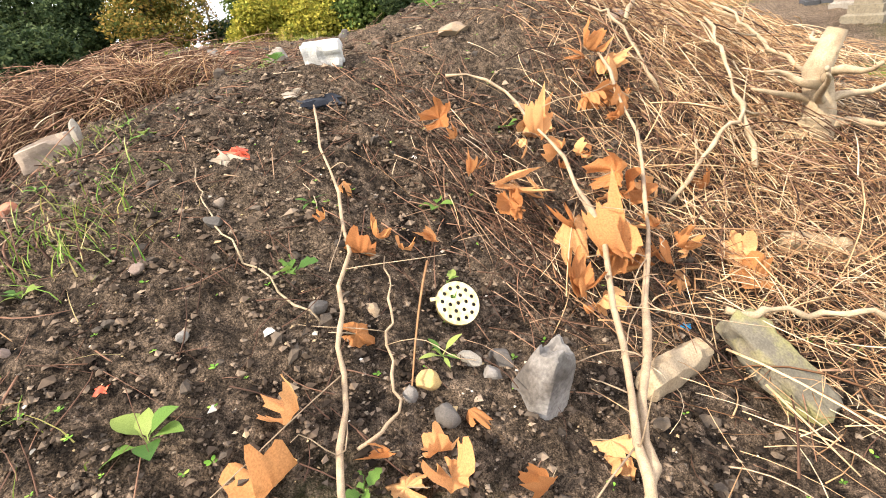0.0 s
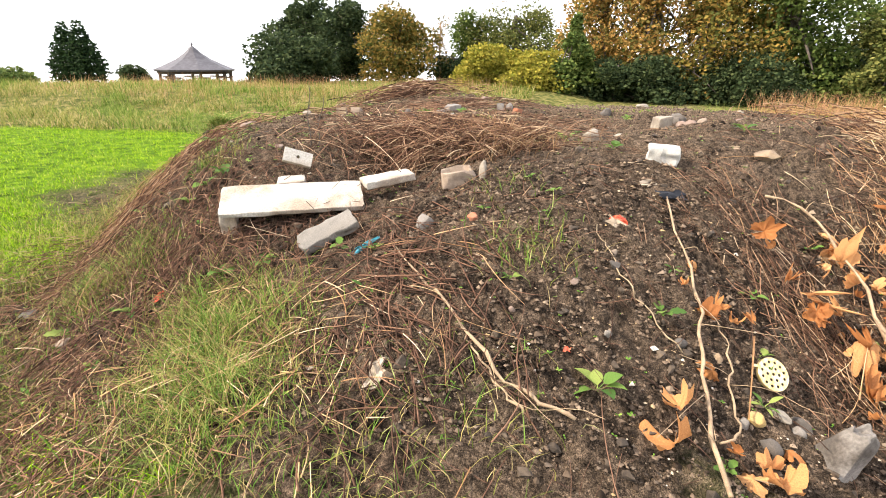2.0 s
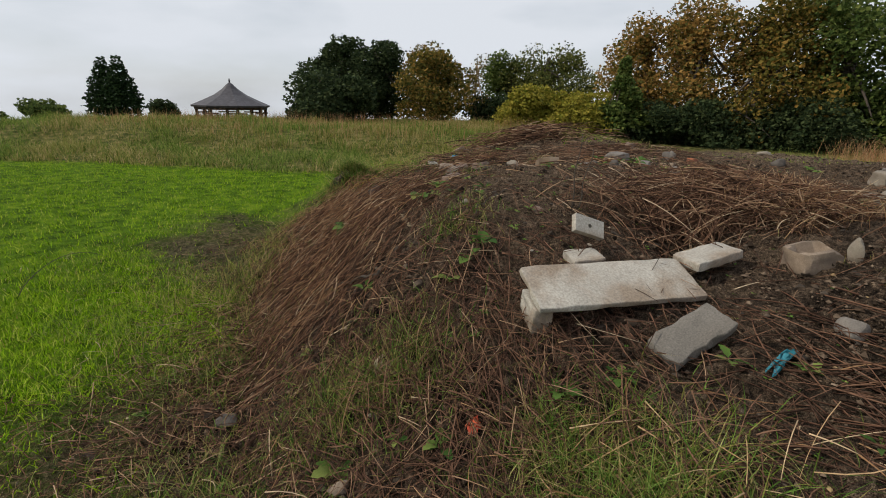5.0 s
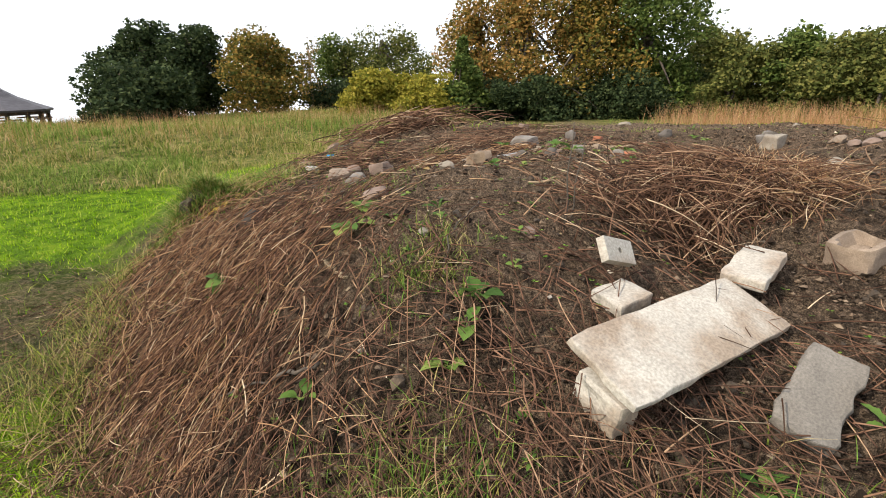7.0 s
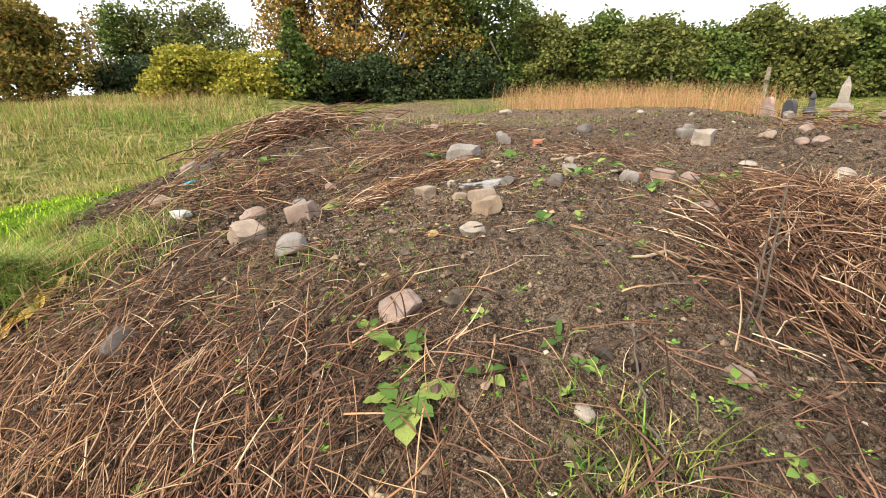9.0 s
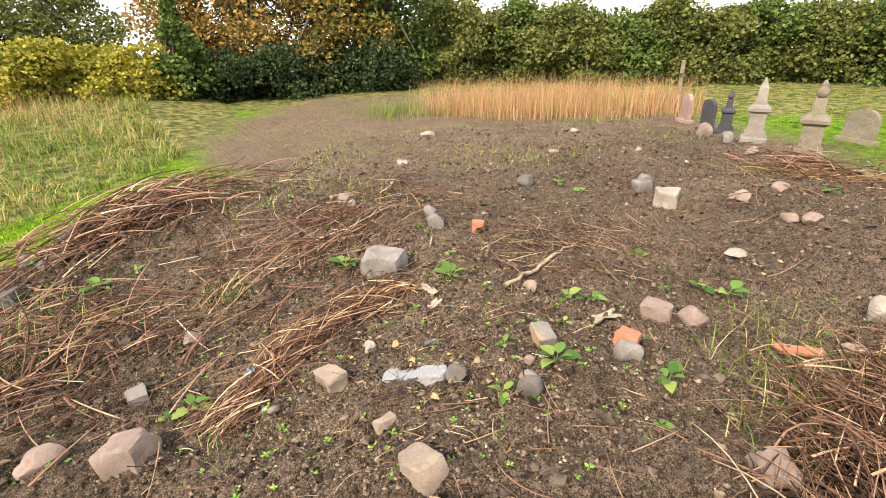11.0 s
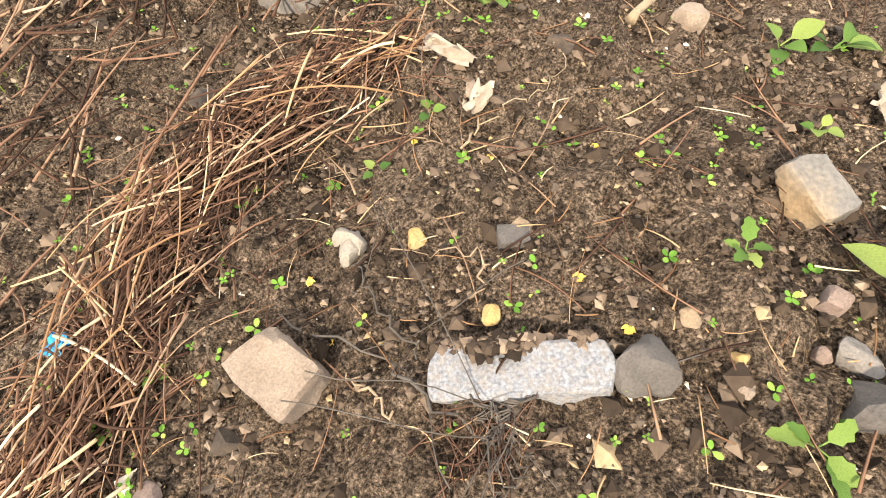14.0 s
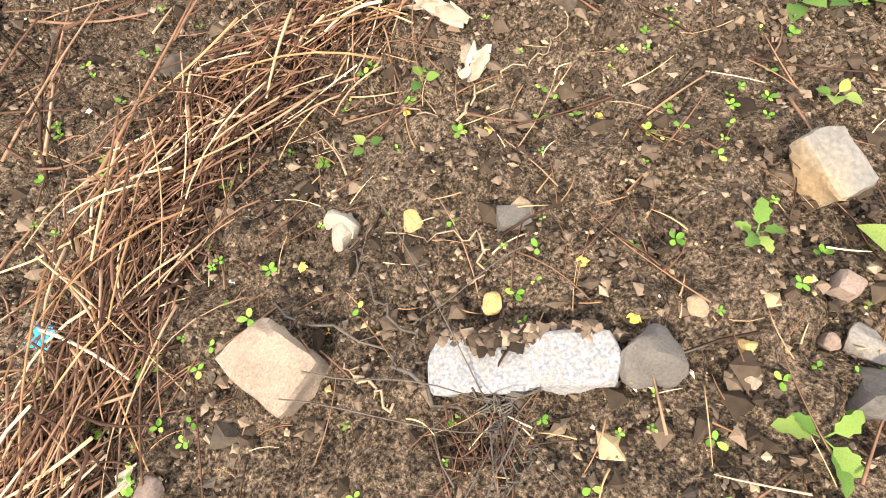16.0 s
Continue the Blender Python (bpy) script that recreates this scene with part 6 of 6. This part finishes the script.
for k, (x, y, a, L, r) in enumerate(((1.7, 2.6, 0.5, 1.0, 0.016), (2.0, 3.0, 1.3, 1.1, 0.018), (1.5, 1.5, -0.3, 0.8, 0.018), (2.6, 3.4, 2.0, 1.0, 0.02), (1.9, 4.0, 0.9, 1.1, 0.016), (2.4, 4.4, 2.4, 1.0, 0.014), (1.4, 3.4, 1.9, 0.8, 0.012), (1.9, 1.3, 0.8, 0.7, 0.022))):
    branch("weathered pale stick lying in the brush", [(x - L / 2 * math.cos(a), y - L / 2 * math.sin(a)), (x, y), (x + L / 2 * math.cos(a), y + L / 2 * math.sin(a))], [0.12 + 0.05 * (k % 3), 0.3, 0.2 + 0.12 * (k % 2)], r, r * 0.5, TIMBER, 3, 40 + k)

# seedlings: pairs of small leaves
ex, ey = spread(240, -4.9, -2.6, 5.0, 7.2)
px, py = spread(2600, -6.5, 2.0, 0.8, 10.0, lambda x, y: soil_zone(x, y) * (0.35 + 0.65 * (wave(x, y, 1.7, 3.0) > 0.0)))
px, py = np.concatenate([px, ex]), np.concatenate([py, ey])
n = len(px)
reps = RNG.integers(2, 5, n)
px, py = np.repeat(px, reps), np.repeat(py, reps)
n = len(px)
first = np.repeat(np.cumsum(reps) - reps, reps)
a = np.repeat(RNG.uniform(0, 6.28, len(reps)), reps) + (np.arange(n) - first) * np.repeat(6.283 / np.maximum(reps, 2), reps) + RNG.normal(0, 0.2, n)
s = np.repeat(RNG.uniform(0.006, 0.017, len(reps)), reps) * RNG.uniform(0.8, 1.15, n)
u = np.stack([np.cos(a), np.sin(a), 0.25 + 0 * a], 1) * s[:, None]
w = np.stack([-np.sin(a), np.cos(a), 0 * a], 1) * (s * 0.42)[:, None]
c = np.stack([px, py, Hs(px, py) + 0.012], 1)
v = np.stack([c + u * 0.1, c + u * 0.45 + w * 0.8, c + u * 0.85 + w, c + u * 1.2 + w * 0.6, c + u * 1.3, c + u * 1.2 - w * 0.6, c + u * 0.85 - w, c + u * 0.45 - w * 0.8], 1).reshape(-1, 3)
f = np.arange(n)[:, None] * 8
stuff("seedlings", v, np.concatenate([f + np.array([0, k, k + 1]) for k in range(1, 7)]), SEEDLING, "tiny green seedlings sprouting in the earth", "seedlings")


def grass(label, x, y, lo, hi, width, lean, mat, segs=2, category="grass"):
    n = len(x)
    p = np.stack([x, y, Hs(x, y) - 0.005], 1)
    stuff("grass", *blades(p, RNG.uniform(lo, hi, n), width * RNG.uniform(0.6, 1.3, n), lean * RNG.uniform(0.3, 1.4, n), segs), mat, label, category)


def lawn_keep(x, y):
    return np.clip(1 - soil_zone(x, y) * 1.15, 0, 1) * (bank_depth(x, y) < 0.3)


x, y = spread(230000, -11, -3.0, -2.5, 8, lambda x, y: lawn_keep(x, y) * np.clip((x + 11) / 3, 0, 1) * np.clip((8 - y) / 3, 0, 1) * np.clip(1.25 - np.hypot(x + 5, y) / 11, 0.15, 1) * (0.7 + 0.3 * (wave(x, y, 2.3) > -0.3)))
grass("mown green lawn grass near the heap", x, y, 0.035, 0.13, 0.009, 1.1, BLADE, 2)
x, y = spread(60000, -11, -3.0, -2.5, 8, lambda x, y: lawn_keep(x, y) * (wave(x, y, 4.3, 1.1) > 0.12) * np.clip((x + 11) / 3, 0, 1) * np.clip((8 - y) / 3, 0, 1))
grass("darker coarse tufts in the mown lawn", x, y, 0.05, 0.16, 0.008, 1.2, RANK_GREEN, 2)
x, y = spread(5000, -11, -3.6, -2.5, 8, lambda x, y: lawn_keep(x, y))
grass("dead straw blades in the mown lawn", x, y, 0.03, 0.10, 0.005, 1.5, STRAW, 2)
x, y = spread(170000, -34, -5.5, -9, 16, lambda x, y: lawn_keep(x, y) * np.clip(1.2 - np.hypot(x + 8, y - 3) / 30, 0.1, 1))
grass("mown green lawn grass further off", x, y, 0.04, 0.10, 0.016, 0.8, BLADE, 1)
x, y = spread(26000, -10, -2, 11, 26, lambda x, y: lawn_keep(x, y))
grass("mown green lawn strip behind the heap", x, y, 0.03, 0.08, 0.012, 0.7, BLADE, 1)
x, y = spread(16000, 2, 24, 4, 22, lambda x, y: lawn_keep(x, y))
grass("mown green grass by the tombs", x, y, 0.03, 0.09, 0.014, 0.7, BLADE, 1)
x, y = spread(42000, -5, 12, 12.5, 28, lambda x, y: 0.9 * soil_zone(x, y) * (wave(x, y, 1.6, 0.2) > -0.2))
grass("thin grass on the trodden ground behind the heap", x, y, 0.02, 0.09, 0.014, 1.2, RANK, 1)
x, y = spread(5000, -4, 5, 8.5, 14, lambda x, y: soil_zone(x, y) * (wave(x, y, 1.9, 0.8) > 0))
grass("green grass patches on the heap's flat back", x, y, 0.03, 0.10, 0.010, 1.0, BLADE, 1)
# rank grass on the bank
x, y = spread(170000, -46, -3, 4, 36, lambda x, y: (bank_depth(x, y) > 0) * np.clip(1.3 - np.hypot(x + 8, y - 8) / 38, 0.12, 1) * (0.45 + 0.55 * (wave(x, y, 1.3, 0.7) > -0.2)))
hn = 0.12 + 0.34 * np.clip(wave(x, y, 1.5, 1.5) * 0.6 + 0.45, 0, 1) ** 1.4 + 0.26 * np.clip(wave(x, y, 3.6, 0.4), 0, 1)
p = np.stack([x, y, Hs(x, y) - 0.01], 1)
lush = wave(x, y, 0.75, 2.4) + 0.4 * wave(x, y, 2.6, 0.2) + RNG.normal(0, 0.15, len(x)) > 0.05
for sel, mat, lb in ((lush, RANK_GREEN, "rank green uncut grass on the bank"), (~lush, RANK, "rank straw-coloured uncut grass on the bank")):
    m_ = int(sel.sum())
    stuff("rank_grass", *blades(p[sel], hn[sel] * RNG.uniform(0.6, 1.6, m_), 0.028 * RNG.uniform(0.5, 1.4, m_), RNG.uniform(0.4, 1.5, m_), 2), mat, lb, "grass")
x, y = spread(2600, -30, -4, 20, 31, lambda x, y: (bank_depth(x, y) > 4))
grass("tall seeding grass stems on the bank's crest", x, y, 0.5, 1.0, 0.012, 0.25, REED, 2)
# reeds
x, y = spread(60000, 2, 20, 8, 28, lambda x, y: smooth(0.1, 1.0, (1 - np.hypot(((x - 10.0) * 0.72 - (y - 17.9) * 0.69) / 6.4, ((x - 10.0) * 0.69 + (y - 17.9) * 0.72) / 2.8)) * 3 + 0.3 * wave(x, y, 2.0)))
for sel, mat, lb in ((RNG.random(len(x)) < 0.8, REED, "dense stand of tall dry orange-brown reeds"), (RNG.random(len(x)) < 0.18, RANK, "straw-coloured grass among the dry reeds")):
    grass(lb, x[sel], y[sel], 0.6, 1.55, 0.014, 0.45, mat, 2, "reeds")
x, y = spread(9000, 1, 9, 17, 27, lambda x, y: np.exp(-((x - 5.0) ** 2 + (y - 21.6) ** 2) / 1.6))
grass("green overgrown grass at the reeds' end", x, y, 0.3, 0.9, 0.016, 0.8, RANK_GREEN, 2)
# grass tufts on and around the heap
tx, ty, th = [], [], []
for cx, cy, r, cnt, hh in ((-3.35, 1.05, 0.30, 1500, 0.22), (-3.75, 1.55, 0.22, 900, 0.18), (-3.0, 0.75, 0.25, 900, 0.2), (-4.75, 3.12, 0.11, 200, 0.12), (-4.58, 3.2, 0.12, 200, 0.12), (-4.76, 2.04, 0.2, 700, 0.2), (-5.04, 2.04, 0.2, 500, 0.18), (-6.8, 2.67, 0.3, 900, 0.18), (-7.7, 3.2, 0.35, 700, 0.14), (-7.84, 4.34, 0.4, 700, 0.12), (-8.4, 4.6, 0.3, 500, 0.12), (-3.58, 1.33, 0.25, 500, 0.22), (-3.3, 1.55, 0.2, 300, 0.2), (-21.2, 3.4, 0.35, 500, 0.16), (-6.4, 6.6, 0.3, 900, 0.22), (-6.9, 6.9, 0.3, 700, 0.2), (-5.2, 1.9, 0.2, 600, 0.14), (-1.75, 2.75, 0.2, 90, 0.10), (-1.5, 1.9, 0.16, 140, 0.16), (-5.6, 8.0, 0.3, 300, 0.15), (-2.6, 8.8, 0.3, 200, 0.14), (-4.3, 7.6, 0.12, 120, 0.12), (-6.2, 1.5, 0.5, 900, 0.12), (-5.7, 1.3, 0.3, 900, 0.14), (-4.9, 0.7, 0.35, 900, 0.13), (-2.0, 0.4, 0.4, 600, 0.15), (-1.6, 5.0, 0.25, 120, 0.12), (-2.2, 4.45, 0.3, 260, 0.22), (2.4, 6.6, 0.4, 300, 0.2)):
    tx.append(RNG.normal(cx, r, cnt))
    ty.append(RNG.normal(cy, r, cnt))
    th.append(np.full(cnt, hh))
tx, ty, th = np.concatenate(tx), np.concatenate(ty), np.concatenate(th)
half = RNG.random(len(tx)) < 0.42
for sel, mat, lb in ((half, TUFT, "green grass tufts rooted in the heap"), (~half, RANK, "yellowing grass tufts rooted in the heap")):
    p = np.stack([tx[sel], ty[sel], Hs(tx[sel], ty[sel]) - 0.01], 1)
    stuff("grass_tufts", *blades(p, th[sel] * RNG.uniform(0.5, 1.3, sel.sum()), 0.006 * RNG.uniform(0.6, 1.4, sel.sum()), RNG.uniform(0.4, 1.3, sel.sum()), 3), mat, lb, "grass")

# earth hummock with overhanging grass at the heap's edge
solid("turf_clod", rocky((0.42, 0.38, 0.34), "rock", 14.2, 0.25), GROUND_LUMP, "dark upturned clod of turf at the heap edge", "turf clod", on_ground(-7.1, 6.35, 0.14, 20, 0.4))
px, py = RNG.normal(-7.1, 0.22, 2600), RNG.normal(6.4, 0.2, 2600)
p = np.stack([px, py, Hs(px, py) + 0.36 * np.exp(-((px + 7.1) ** 2 + (py - 6.4) ** 2) / 0.10)], 1)
green = RNG.random(2600) < 0.5
for sel, mat in ((green, TUFT), (~green, RANK)):
    stuff("grass_tufts", *blades(p[sel], RNG.uniform(0.1, 0.3, sel.sum()), 0.008 * RNG.uniform(0.6, 1.4, sel.sum()), RNG.uniform(0.6, 1.8, sel.sum()), 3), mat, "grass hanging over the turf clod", "grass")
x, y = spread(22000, -9.6, -6.0, 3.2, 10.5, lambda x, y: 0.75 * (wave(x, y, 2.9, 0.5) > -0.1) * np.exp(-((x + 7.5 + 0.1 * (5 - y)) / 0.6) ** 2))
grass("yellowing rank grass along the western edge", x, y, 0.10, 0.34, 0.008, 1.1, RANK, 3)
# patchy tufts where the lawn meets the heap's foot
x, y = spread(6000, -6.9, -4.6, 2.4, 6.2, lambda x, y: (wave(x, y, 3.7, 0.9) > 0.15) * 0.5)
grass("thin green grass among the stalks", x, y, 0.04, 0.13, 0.005, 0.9, TUFT, 2)
x, y = spread(16000, -7.6, -2.4, -1.4, 3.2, lambda x, y: (wave(x, y, 3.1, 0.3) > 0.15) * np.clip(soil_zone(x, y) * 1.2 - 0.1, 0, 0.55) * smooth(2.6, 1.0, y + 0.4 * (x + 5)))
grass("patchy green grass at the foot of the heap", x, y, 0.03, 0.12, 0.006, 0.9, TUFT, 2)

# thin twigs standing in the lawn and in the stalk heap
for (x, y), tall_, lean in (((-6.16, 0.53), 0.42, 0.10), ((-5.19, 0.63), 0.36, 0.05), ((-3.81, 3.46), 0.62, 0.03), ((-3.76, 3.52), 0.5, 0.08)):
    f = np.linspace(0, 1, 9)[:, None]
    o = thing("upright_twig", "thin dark bare twig standing in the ground", "twig", (x, y, H(x, y)))
    tube_ob("stem", [np.hstack([lean * f + 0.012 * np.sin(f * 9), 0.5 * lean * f + 0.010 * np.cos(f * 7), f * tall_ - 0.02])], [np.linspace(0.006, 0.003, 9)], BARK, o)
    tube_ob("side_shoot", [np.hstack([lean * 0.6 + 0.10 * f[:5], 0.3 * lean - 0.06 * f[:5], tall_ * 0.6 + 0.16 * f[:5]])], [np.linspace(0.003, 0.0015, 5)], BARK, o, 5)
f = np.linspace(0, 1, 16)
x, y = -9.83 + (-9.7 - -9.83) * f, 3.34 + (4.61 - 3.34) * f
o = thing("bramble_shoot", "thin bare bramble shoot arching over the lawn", "bramble", (-9.83, 3.34, H(-9.83, 3.34)))
tube_ob("stem", [np.stack([x - x[0], y - y[0], Hs(x, y) - H(-9.83, 3.34) + 0.34 * np.sin(np.pi * f) ** 0.7], 1)], [np.linspace(0.005, 0.002, 16)], BARK, o)
